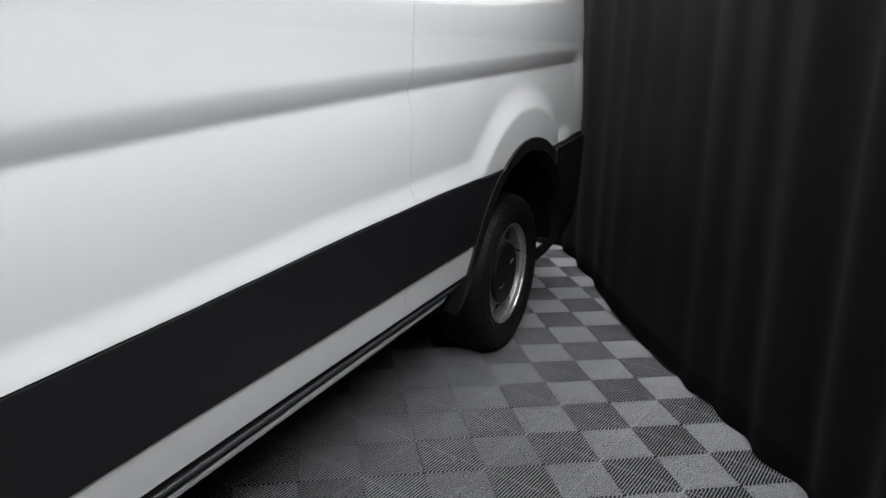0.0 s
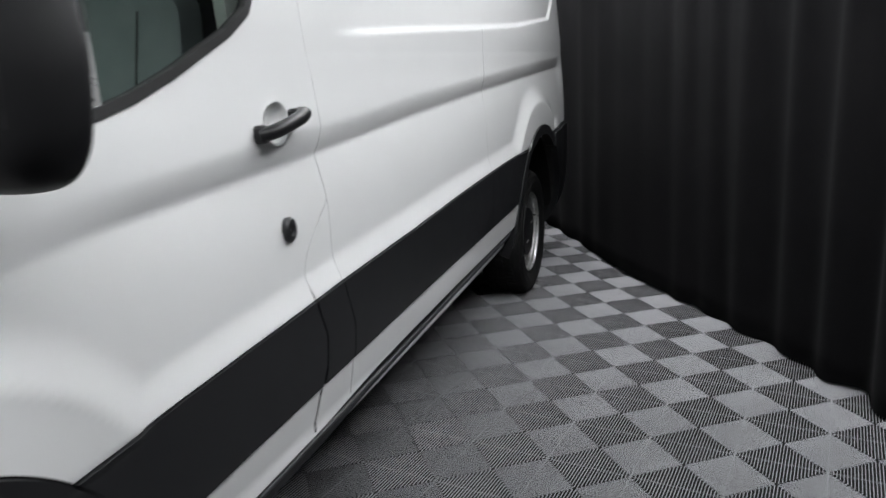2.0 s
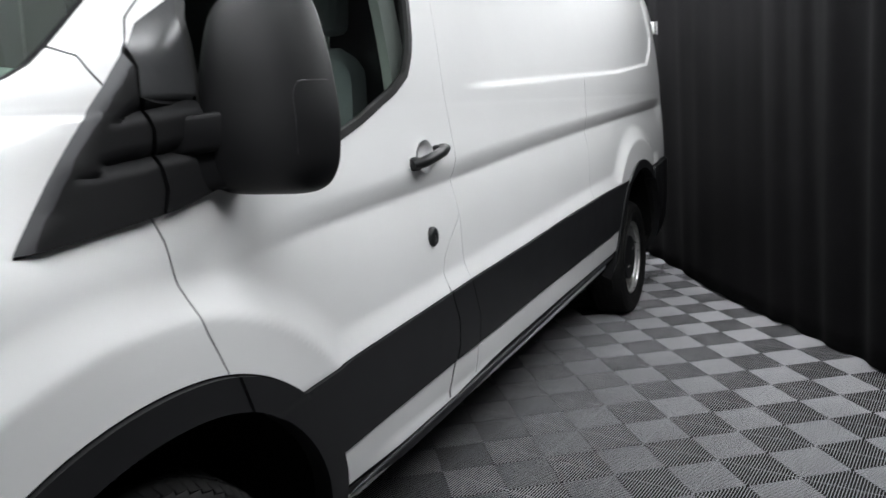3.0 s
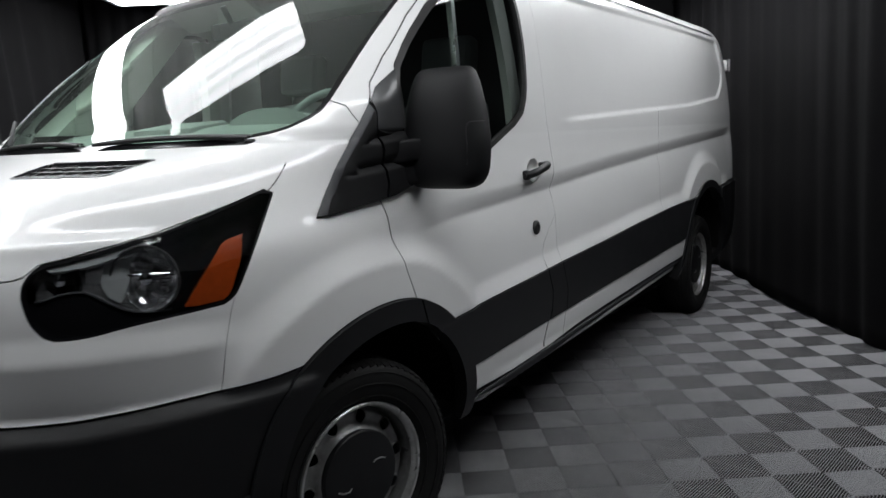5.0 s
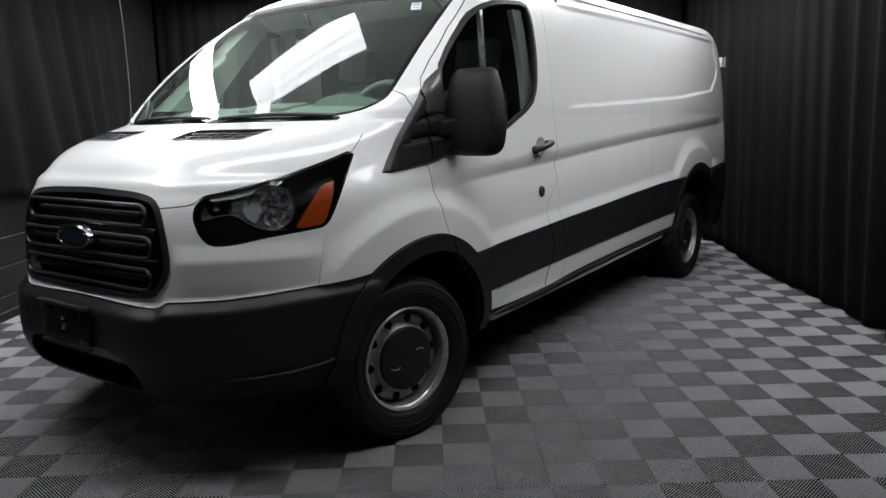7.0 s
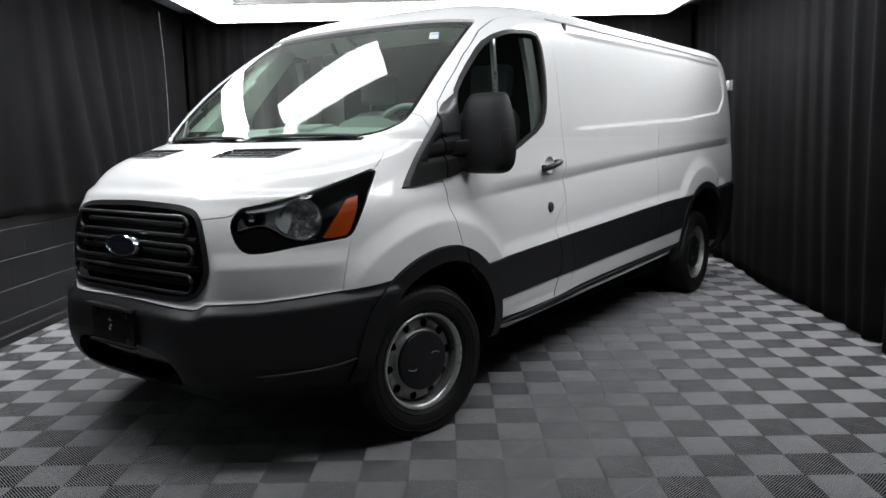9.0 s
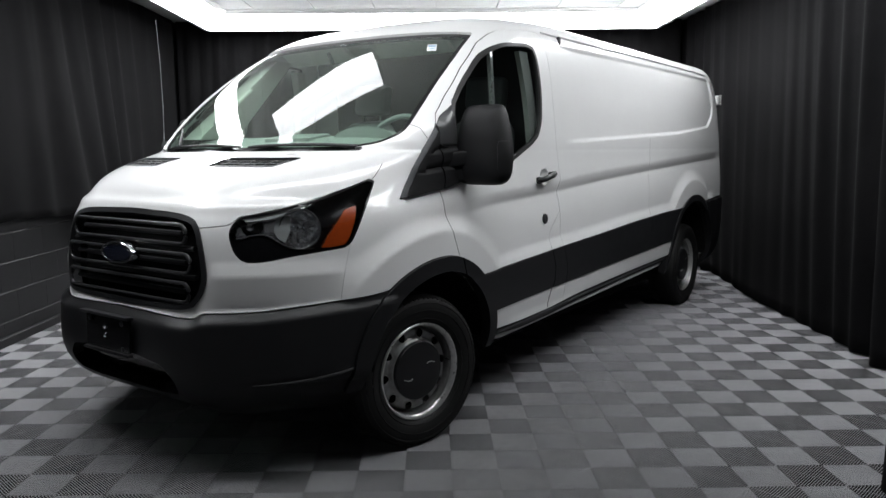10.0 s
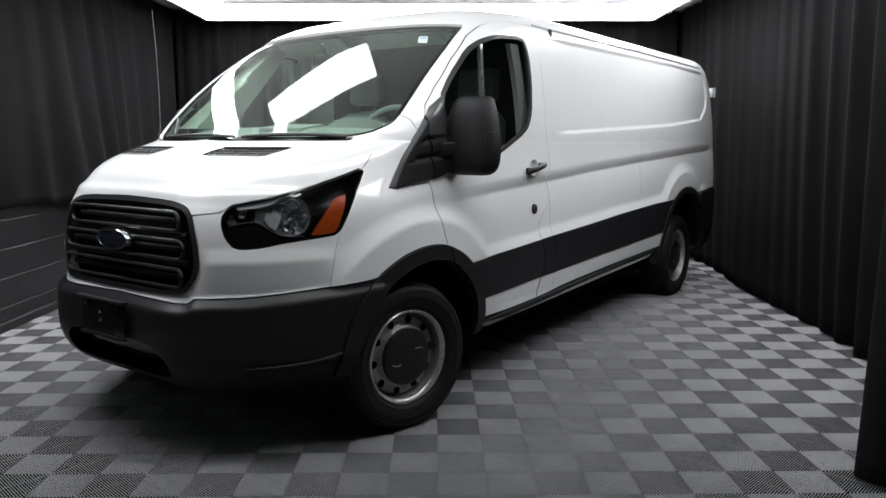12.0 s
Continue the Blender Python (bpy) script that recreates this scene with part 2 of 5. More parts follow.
# perimeter light boxes: a ring of long sloping luminous boxes under the ceiling's edge
def light_box(length, m, label, face="tube"):
    fit = thing("ceiling_light", label, "ceiling light", m, "perimeter light boxes")
    h, s = 0.15, 0.26
    prof = [(0.0, 0.0), (s, h), (s + 0.02, h + 0.012), (s + 0.02, h + 0.03), (-0.03, h + 0.03), (-0.03, 0.0)]
    b = bmesh.new()
    half = length / 2
    loft([[(-half, y, z) for y, z in prof], [(half, y, z) for y, z in prof]], b)
    part("frame", b, M["fitting"], fit, smooth=False)
    n = max(1, round(length / 1.5))
    seg = length / n
    for k in range(n):
        b = bmesh.new()
        x0, x1 = -half + seg * k + 0.008, -half + seg * (k + 1) - 0.008
        pts = []
        for q in range(9):
            t = q / 8
            bulge = 0.022 * math.sin(math.pi * t)
            pts.append((0.006 + (s - 0.012) * t + bulge * 0.5, 0.002 + h * t - bulge * 0.87))
        loft([[(x0, y, z) for y, z in pts] + [(x0, s * 0.5, h * 0.5 + 0.03)], [(x1, y, z) for y, z in pts] + [(x1, s * 0.5, h * 0.5 + 0.03)]], b)
        part("diffuser", b, M[face], fit, "glowing white diffuser")
    return fit


RU0, RU1, RW0, RW1, RH = -1.66, 3.34, -1.50, 4.70, 2.68
LAB = "long white light box with glowing sloping diffusers"
light_box(RU1 - RU0 - 0.02, ROOM @ pose((RU0 + RU1) / 2, RW1, RH, 0, 0, 180), LAB)
light_box(RU1 - RU0 - 0.02, ROOM @ pose((RU0 + RU1) / 2, -1.35, RH, 0, 0, 0), LAB, "tube_low")
light_box(RW1 - RW0 - 0.02, ROOM @ pose(RU0, (RW0 + RW1) / 2, RH, 0, 0, -90), LAB)
light_box(RW1 - 0.01 + 0.90, ROOM @ pose(RU1, (RW1 - 0.01 - 0.90) / 2, RH, 0, 0, 90), LAB)


def light_panel(u, w):
    fit = thing("ceiling_light", "flat white ceiling panel with glowing tubes", "ceiling light", ROOM @ pose(u, w, CEIL - 0.03), "ceiling light panels")
    b = bmesh.new()
    for x, y, sx, sy in ((0, 0.305, 1.2, 0.03), (0, -0.305, 1.2, 0.03), (0.585, 0, 0.03, 0.58), (-0.585, 0, 0.03, 0.58)):
        box(sx, sy, 0.05, Matrix.Translation((x, y, 0)), 0.004, b, 1)
    part("frame", b, M["fitting"], fit)
    part("diffuser", box(1.14, 0.58, 0.02, Matrix.Translation((0, 0, -0.004)), 0.004), M["panel"], fit, "glowing ribbed diffuser")


for u, w in ((-0.40, 0.66), (-0.40, 3.32), (2.10, 3.32)):
    light_panel(u, w)


# curtains: hanging folds with a wavy hem
def curtain(name, path, z0, z1, label, seed, depth=0.035, pitch=0.19, hem=0.0, swing=0.0, cloth="curtain", drape=0.0):
    """path(t) for t in 0..1 gives u, w of the rail and the way towards the room."""
    rng = random.Random(seed)
    a = [Vector(path(t / 40)[0]) for t in range(41)]
    length = sum((q - p).length for p, q in zip(a, a[1:]))
    n = int(length / 0.022)
    ph = [rng.uniform(0, 6.28) for _ in range(8)]
    wid = [rng.uniform(0.7, 1.5) for _ in range(8)]
    rows = 26
    b = bmesh.new()
    grid = []
    for r in range(rows + 1):
        f = r / rows
        line = []
        for k in range(n + 1):
            t = k / n
            (u, w), (du_, dw_) = path(t)
            s = t * length
            warp = s + 0.06 * math.sin(s * 2.1 + ph[0]) + 0.03 * math.sin(s * 5.3 + ph[1]) + (1 - f) * (drape + 0.06 * math.sin(s * 2.1 + ph[6]))
            g = math.sin(2 * math.pi * warp / pitch + ph[2]) + 0.55 * math.sin(2 * math.pi * warp / (pitch * 1.73) + ph[3]) + 0.35 * math.sin(2 * math.pi * warp / (pitch * 0.47) + ph[4]) * f
            amp = depth * (0.55 + 0.45 * math.sin(s * 1.3 * wid[0] + ph[5])) * (0.65 + 0.55 * (1 - f))
            big = 0.05 * (1 - f) ** 2 * math.sin(s * 2.4 + ph[7]) + swing * (1 - f) ** 2
            d = amp * g + big
            zz = z0 + (z1 - z0) * f
            if f < 0.12:
                zz += (hem * (0.5 + 0.5 * math.sin(s * 3.1 + ph[1])) + 0.006 * math.sin(s * 17 + ph[4])) * (1 - f / 0.12)
            line.append(b.verts.new((u + du_ * d, w + dw_ * d, zz)))
        grid.append(line)
    for p, q in zip(grid, grid[1:]):
        for k in range(n):
            b.faces.new((p[k], p[k + 1], q[k + 1], q[k]))
    me = finish(b, name, M[cloth], True, 180)
    ob = new(name, me)
    ob.matrix_basis = ROOM
    sol = ob.modifiers.new("thickness", "SOLIDIFY")
    sol.thickness = 0.004
    return tagged(ob, label, "curtain", "black curtains round the room")


def straight(u0, w0, u1, w1, du_, dw_):
    return lambda t: ((u0 + (u1 - u0) * t, w0 + (w1 - w0) * t), (du_, dw_))


def east_path(t):
    w = -0.95 + (5.15 + 0.95) * t
    u = 3.575 + 0.19 * float(ramp(np.array(w), 1.2, 3.6))
    return (u, w), (-1, 0)


curtain("curtain", east_path, 0.004, CEIL - 0.03, "floor-length black cloth curtain in soft folds", 3, 0.030, 0.31, 0.01, -0.02, "curtain_shaded", 0.08)
curtain("curtain", straight(U0 + 0.08, 4.98, 3.72, 4.98, 0, -1), 0.004, CEIL - 0.03, "floor-length black cloth curtain along the far wall", 5)
curtain("curtain", straight(U0 + 0.07, -5.2, U0 + 0.07, 4.9, 1, 0), 0.84, CEIL - 0.03, "black cloth curtain ending above the block wall's foot", 8, 0.026, 0.40, 0.03, 0.0, "curtain", -0.30)
curtain("curtain", straight(U0 + 0.1, W0 + 0.12, 3.7, W0 + 0.12, 0, 1), 0.004, CEIL - 0.03, "floor-length black cloth curtain", 11)


def bunch_path(t):
    a = math.pi * (0.52 + 1.5 * t)
    return (3.010 + 0.37 * math.cos(a), -1.14 + 0.17 * math.sin(a)), (math.cos(a), math.sin(a))


curtain("curtain", bunch_path, 0.006, CEIL - 0.03, "bunched black curtain gathered beside the way in", 17, 0.02, 0.13, 0.012)
curtain("curtain", straight(3.36, -1.30, 3.62, -5.2, -1, 0), 0.004, CEIL - 0.03, "floor-length black cloth curtain", 23)

# block wall courses showing under the west curtain; upper edges sloped to catch light as pale lines
def block_mesh(name, length, h, slope):
    prof = [(0.015, 0.0), (0.0165, 0.003), (0.0165, h - slope), (0.0165 - slope, h), (-0.015, h), (-0.015, 0.0)]
    half = length / 2
    return finish(loft([[(-half, -y, z) for y, z in prof], [(half, -y, z) for y, z in prof]]), name, M["block"], False)


COURSES = [(0.0, 0.163), (0.166, 0.206), (0.375, 0.206), (0.584, 0.206), (0.793, 0.206)]
for course, (z, h) in enumerate(COURSES):
    blk = block_mesh("block", 0.3988, h, 0.009)
    for k in range(25):
        w = -4.9 + 0.40 * k + (0.2 if course % 2 else 0)
        if w > 4.9:
            continue
        o = new("block", blk)
        o.parent = wall_west
        o.matrix_parent_inverse = wall_west.matrix_basis.inverted()
        o.matrix_basis = ROOM @ pose(U0 - 0.016, w, z, 0, 0, 90)
skirting = new("baseboard", block_mesh("baseboard", 9.9, 0.064, 0.006))
skirting.matrix_basis = ROOM @ pose(U0 + 0.018, 0.0, 0.0, 0, 0, 90)
tagged(skirting, "low black painted skirting at the block wall's foot", kind="structure")


# ---- the van's skin: levels from sill to roof, each a plan outline from nose to tail ----
#   z    nose_y  half_w  run   power  tail_y  flat   crown
LEVELS = np.array([
    (0.28, -0.70, 0.880, 0.60, 2.1, 4.70, 0.36, 0.20),
    (0.36, -0.84, 0.950, 0.66, 2.1, 4.74, 0.36, 0.20),
    (0.46, -0.90, 0.985, 0.70, 2.05, 4.77, 0.34, 0.20),
    (0.58, -0.910, 1.000, 0.74, 2.0, 4.78, 0.32, 0.20),
    (0.67, -0.895, 1.004, 0.78, 2.0, 4.78, 0.32, 0.20),
    (0.74, -0.885, 1.005, 0.80, 2.0, 4.78, 0.38, 0.20),
    (0.93, -0.870, 1.005, 0.82, 2.0, 4.79, 0.38, 0.20),
    (1.08, -0.835, 1.000, 0.83, 2.0, 4.79, 0.37, 0.20),
    (1.13, -0.785, 0.997, 0.86, 2.0, 4.79, 0.36, 0.20),
    (1.17, -0.750, 0.994, 0.90, 2.0, 4.79, 0.38, 0.20),
    (1.22, -0.695, 0.990, 0.90, 2.0, 4.79, 0.40, 0.20),
    (1.28, -0.560, 0.983, 0.703, 2.0, 4.79, 0.44, 0.21),
    (1.32, -0.398, 0.981, 0.475, 2.1, 4.79, 0.50, 0.22),
    (1.345, -0.290, 0.979, 0.325, 2.2, 4.79, 0.55, 0.22),
    (1.357, -0.240, 0.979, 0.31, 2.2, 4.79, 0.61, 0.19),
    (1.40, -0.190, 0.978, 0.29, 2.2, 4.79, 0.64, 0.17),
    (1.48, -0.106, 0.972, 0.222, 2.2, 4.785, 0.66, 0.17),
    (1.60, 0.030, 0.960, 0.20, 2.2, 4.78, 0.66, 0.17),
    (1.75, 0.214, 0.942, 0.22, 2.2, 4.765, 0.61, 0.18),
    (1.88, 0.390, 0.920, 0.26, 2.2, 4.75, 0.53, 0.20),
    (1.96, 0.525, 0.900, 0.30, 2.1, 4.73, 0.49, 0.20),
    (2.02, 0.655, 0.872, 0.40, 2.0, 4.71, 0.47, 0.20),
    (2.06, 0.775, 0.838, 0.50, 2.0, 4.68, 0.48, 0.20),
    (2.09, 0.920, 0.790, 0.60, 2.0, 4.63, 0.44, 0.20),
    (2.115, 1.110, 0.690, 0.65, 2.0, 4.54, 0.38, 0.20),
    (2.13, 1.450, 0.500, 0.65, 2.0, 4.40, 0.28, 0.20),
    (2.14, 2.000, 0.200, 0.50, 2.0, 4.10, 0.10, 0.20),
])


def smooth_table(table, steps, rounds=2):
    """The table drawn out to `steps` rows a gap by a monotone cubic through its rows."""
    n = len(table)
    d = np.diff(table, axis=0)
    m = np.zeros_like(table)
    m[1:-1] = np.where(d[1:] * d[:-1] > 0, 2 * d[1:] * d[:-1] / (d[1:] + d[:-1] + 1e-12), 0)
    m[0], m[-1] = d[0], d[-1]
    rows = []
    for i in range(n - 1):
        for k in range(steps):
            t = k / steps
            rows.append((2*t**3 - 3*t*t + 1) * table[i] + (t**3 - 2*t*t + t) * m[i] + (3*t*t - 2*t**3) * table[i+1] + (t**3 - t*t) * m[i+1])
    rows.append(table[-1])
    return np.array(rows)


N_FRONT, N_SIDE, N_REAR = 64, 270, 14


def flat_middle(x, z):
    """How far the nose lies back round its middle, where it is flatter than at its corners."""
    return 0.034 * np.clip(1 - (x / 0.52) ** 2, 0, 1) ** 2 * (1 - ramp(np.asarray(z, float), 1.08, 1.24))


def skin_grid():
    """x, y, z arrays of the left half of the skin: rows are levels, columns run from the nose to the tail."""
    L = smooth_table(LEVELS, 40)
    need = np.abs(np.diff(L[:, 0])) / 0.0125 + np.abs(np.diff(L[:, 1])) / 0.035
    at = np.concatenate([[0], np.cumsum(need)])
    pick_at = np.linspace(0, at[-1], int(at[-1]) + 2)
    L = np.stack([np.interp(pick_at, at, L[:, i]) for i in range(8)], 1)
    bell = np.exp(-0.5 * (np.arange(-9, 10) / 3.2) ** 2)
    bell /= bell.sum()
    pad = np.concatenate([2 * L[:1] - L[9:0:-1], L, 2 * L[-1:] - L[-2:-11:-1]])
    soft = np.stack([np.convolve(pad[:, i], bell, "valid") for i in range(8)], 1)
    crisp = (ramp(L[:, 0], 1.31, 1.345) * (1 - ramp(L[:, 0], 1.44, 1.50)))[:, None] * 0.8
    L = soft * (1 - crisp) + L * crisp
    z, yf, X, run, n, yr, flat, crown = (L[:, i:i+1] for i in range(8))
    k = N_FRONT // 3
    xa = flat * np.linspace(0, 1, k + 1)[None, :]
    th = np.linspace(0, 1, N_FRONT - k + 1)[None, 1:] * math.pi / 2
    xb = flat + (X - flat) * np.sin(th) ** (2 / n)
    ya = yf + crown * xa ** 2
    yc = yf + crown * xb ** 2 + run * (1 - np.cos(th).clip(0, 1) ** (2 / n))
    xf, yf_ = np.concatenate([xa, xb], 1), np.concatenate([ya, yc], 1)
    yb = yf_[:, -1:]
    s = np.linspace(0, 1, N_SIDE + 1)[None, 1:]
    ye = yr - 0.16
    ys = yb + (ye - yb) * s
    xs = X + 0 * ys
    ph = np.linspace(0, 1, N_REAR + 1)[None, 1:] * math.pi / 2
    xr = X * np.cos(ph) ** 0.35
    yr_ = ye + 0.16 * np.sin(ph) ** 0.6
    x = np.concatenate([xf, xs, xr], 1)
    y = np.concatenate([yf_, ys, yr_], 1)
    front = np.arange(x.shape[1])[None, :] <= N_FRONT
    return x, y + flat_middle(x, z) * front, z + 0 * x


def lines(x, pts):
    """A height read off a broken line of (x, z)."""
    p = np.array(pts)
    return np.interp(x, p[:, 0], p[:, 1])


def poly_sdf(a, b, pts):
    """Signed distance (inside negative) to a polygon, for arrays a, b."""
    P = np.array(pts, float)
    d = np.full(a.shape, 1e9)
    inside = np.zeros(a.shape, bool)
    for (x0, y0), (x1, y1) in zip(P, np.roll(P, -1, 0)):
        ex, ey = x1 - x0, y1 - y0
        t = np.clip(((a - x0) * ex + (b - y0) * ey) / (ex * ex + ey * ey), 0, 1)
        d = np.minimum(d, np.hypot(a - x0 - t * ex, b - y0 - t * ey))
        cross = ((y0 > b) != (y1 > b)) & (a < ex * (b - y0) / (ey if ey else 1e-9) + x0)
        inside ^= cross
    return np.where(inside, -d, d)


def soft_poly(pts, rounds=2):
    """Corner cutting, so that an outline has round corners."""
    P = [tuple(p) for p in pts]
    for _ in range(rounds):
        Q = []
        for p, q in zip(P, P[1:] + P[:1]):
            Q += [(p[0]*0.8 + q[0]*0.2, p[1]*0.8 + q[1]*0.2), (p[0]*0.2 + q[0]*0.8, p[1]*0.2 + q[1]*0.8)]
        P = Q
    return P


# side features, in metres behind the front axle and above the floor
def stripe_top(y): return lines(y, [(0.3, 0.733), (0.7, 0.756), (1.13, 0.776), (1.27, 0.784), (1.82, 0.806), (2.35, 0.832), (2.97, 0.854), (3.4, 0.860), (4.8, 0.912)])
def stripe_low(y): return lines(y, [(0.4, 0.530), (0.87, 0.550), (1.16, 0.559), (1.5, 0.569), (1.8, 0.580), (2.2, 0.590), (3.3, 0.618)])
def sill_low(y): return lines(y, [(0.4, 0.434), (1.2, 0.452), (1.5, 0.470), (1.8, 0.480), (2.3, 0.494), (3.3, 0.515)])
def groove(y): return lines(y, [(0.2, 1.043), (0.55, 1.070), (1.35, 1.109), (2.0, 1.147), (2.85, 1.186), (4.4, 1.246), (4.8, 1.258)])
def bumper_top(q): return lines(q, [(-1.0, 0.698), (-0.40, 0.688), (-0.365, 0.692), (-0.325, 0.712), (0.0, 0.718), (0.36, 0.737), (0.63, 0.751), (0.72, 0.760)])


FRONT_HUB, REAR_HUB = (0.0, 0.34), (3.80, 0.34)
ARCH = (0.086, 0.372)
WINDOW = soft_poly([(0.262, 1.545), (0.371, 1.655), (0.562, 1.800), (0.684, 1.856), (0.814, 1.892), (1.100, 1.915), (1.137, 1.840), (1.140, 1.660), (1.115, 1.500), (1.050, 1.405), (0.747, 1.283), (0.50, 1.225), (0.30, 1.205), (0.270, 1.40)], 1)
SAIL = [(-0.104, 1.137), (-0.046, 1.207), (0.013, 1.281), (0.083, 1.373), (0.138, 1.443), (0.180, 1.500), (0.262, 1.553), (0.270, 1.40), (0.305, 1.207), (0.18, 1.174), (0.0, 1.150)]
CARGO = soft_poly([(0.40, 1.343), (4.26, 1.497), (4.53, 1.667), (4.52, 1.90), (4.48, 1.985), (0.40, 1.945)], 1)
DOOR = [(0.118, 1.40), (0.120, 1.19), (0.137, 1.12), (0.141, 1.044), (0.170, 0.950), (0.205, 0.870), (0.235, 0.80), (0.262, 0.74), (0.30, 0.40),
        (1.145, 0.40), (1.150, 0.47), (1.170, 0.535), (1.200, 0.60), (1.205, 0.68), (1.172, 0.759), (1.166, 0.836), (1.186, 0.885), (1.235, 0.930), (1.318, 0.992),
        (1.303, 1.094), (1.316, 1.175), (1.307, 1.290), (1.285, 1.40), (1.280, 1.80), (1.265, 1.96), (1.23, 2.000),
        (0.967, 1.995), (0.850, 1.975), (0.761, 1.945), (0.643, 1.888), (0.434, 1.743), (0.256, 1.596), (0.172, 1.513), (0.145, 1.45)]
SEAM_B = [(0.40, 1.343), (0.654, 1.360), (0.772, 1.315), (0.87, 1.311), (0.992, 1.318)]
SEAM_C = [(0.40, 2.72), (0.60, 2.735), (0.815, 2.769), (0.95, 2.775), (1.10, 2.806), (1.217, 2.80), (1.41, 2.821), (1.50, 2.83)]
SCREEN = soft_poly([(-0.3, 1.357), (0.30, 1.357), (0.654, 1.356), (0.795, 1.378), (0.862, 1.425), (0.872, 1.475), (0.868, 1.595), (0.842, 1.772), (0.795, 1.935), (0.770, 1.958), (0.45, 1.962), (-0.3, 1.962)], 1)
GRILLE = soft_poly([(-0.45, 1.108), (0.0, 1.108), (0.322, 1.100), (0.425, 1.084), (0.468, 1.044), (0.500, 0.951), (0.517, 0.848), (0.497, 0.778), (0.448, 0.722), (0.3, 0.713), (0.0, 0.709), (-0.45, 0.709)], 1)
LAMP = soft_poly([(-0.110, 1.088), (-0.158, 1.050), (-0.166, 1.010), (-0.140, 0.948), (-0.085, 0.908), (0.048, 0.912), (0.175, 0.929), (0.368, 0.944), (0.508, 0.955), (0.554, 1.014), (0.618, 1.118), (0.690, 1.243), (0.512, 1.196), (0.376, 1.162), (0.18, 1.120), (-0.011, 1.096)], 1)
AMBER = [(0.490, 1.112), (0.566, 1.127), (0.545, 1.052), (0.500, 0.966), (0.342, 0.954), (0.424, 1.036)]
VENT = [(0.175, 1.3195), (0.560, 1.3195), (0.575, 1.3185), (0.545, 1.2815), (0.20, 1.2815), (0.19, 1.283)]
HOOD = [(-1.2, 1.030), (-0.339, 1.044), (-0.162, 1.056), (-0.105, 1.086), (-0.011, 1.096), (0.18, 1.121), (0.376, 1.163), (0.512, 1.193), (0.663, 1.222), (0.715, 1.27), (0.752, 1.32), (0.782, 1.37), (0.80, 1.46), (-1.2, 1.46)]


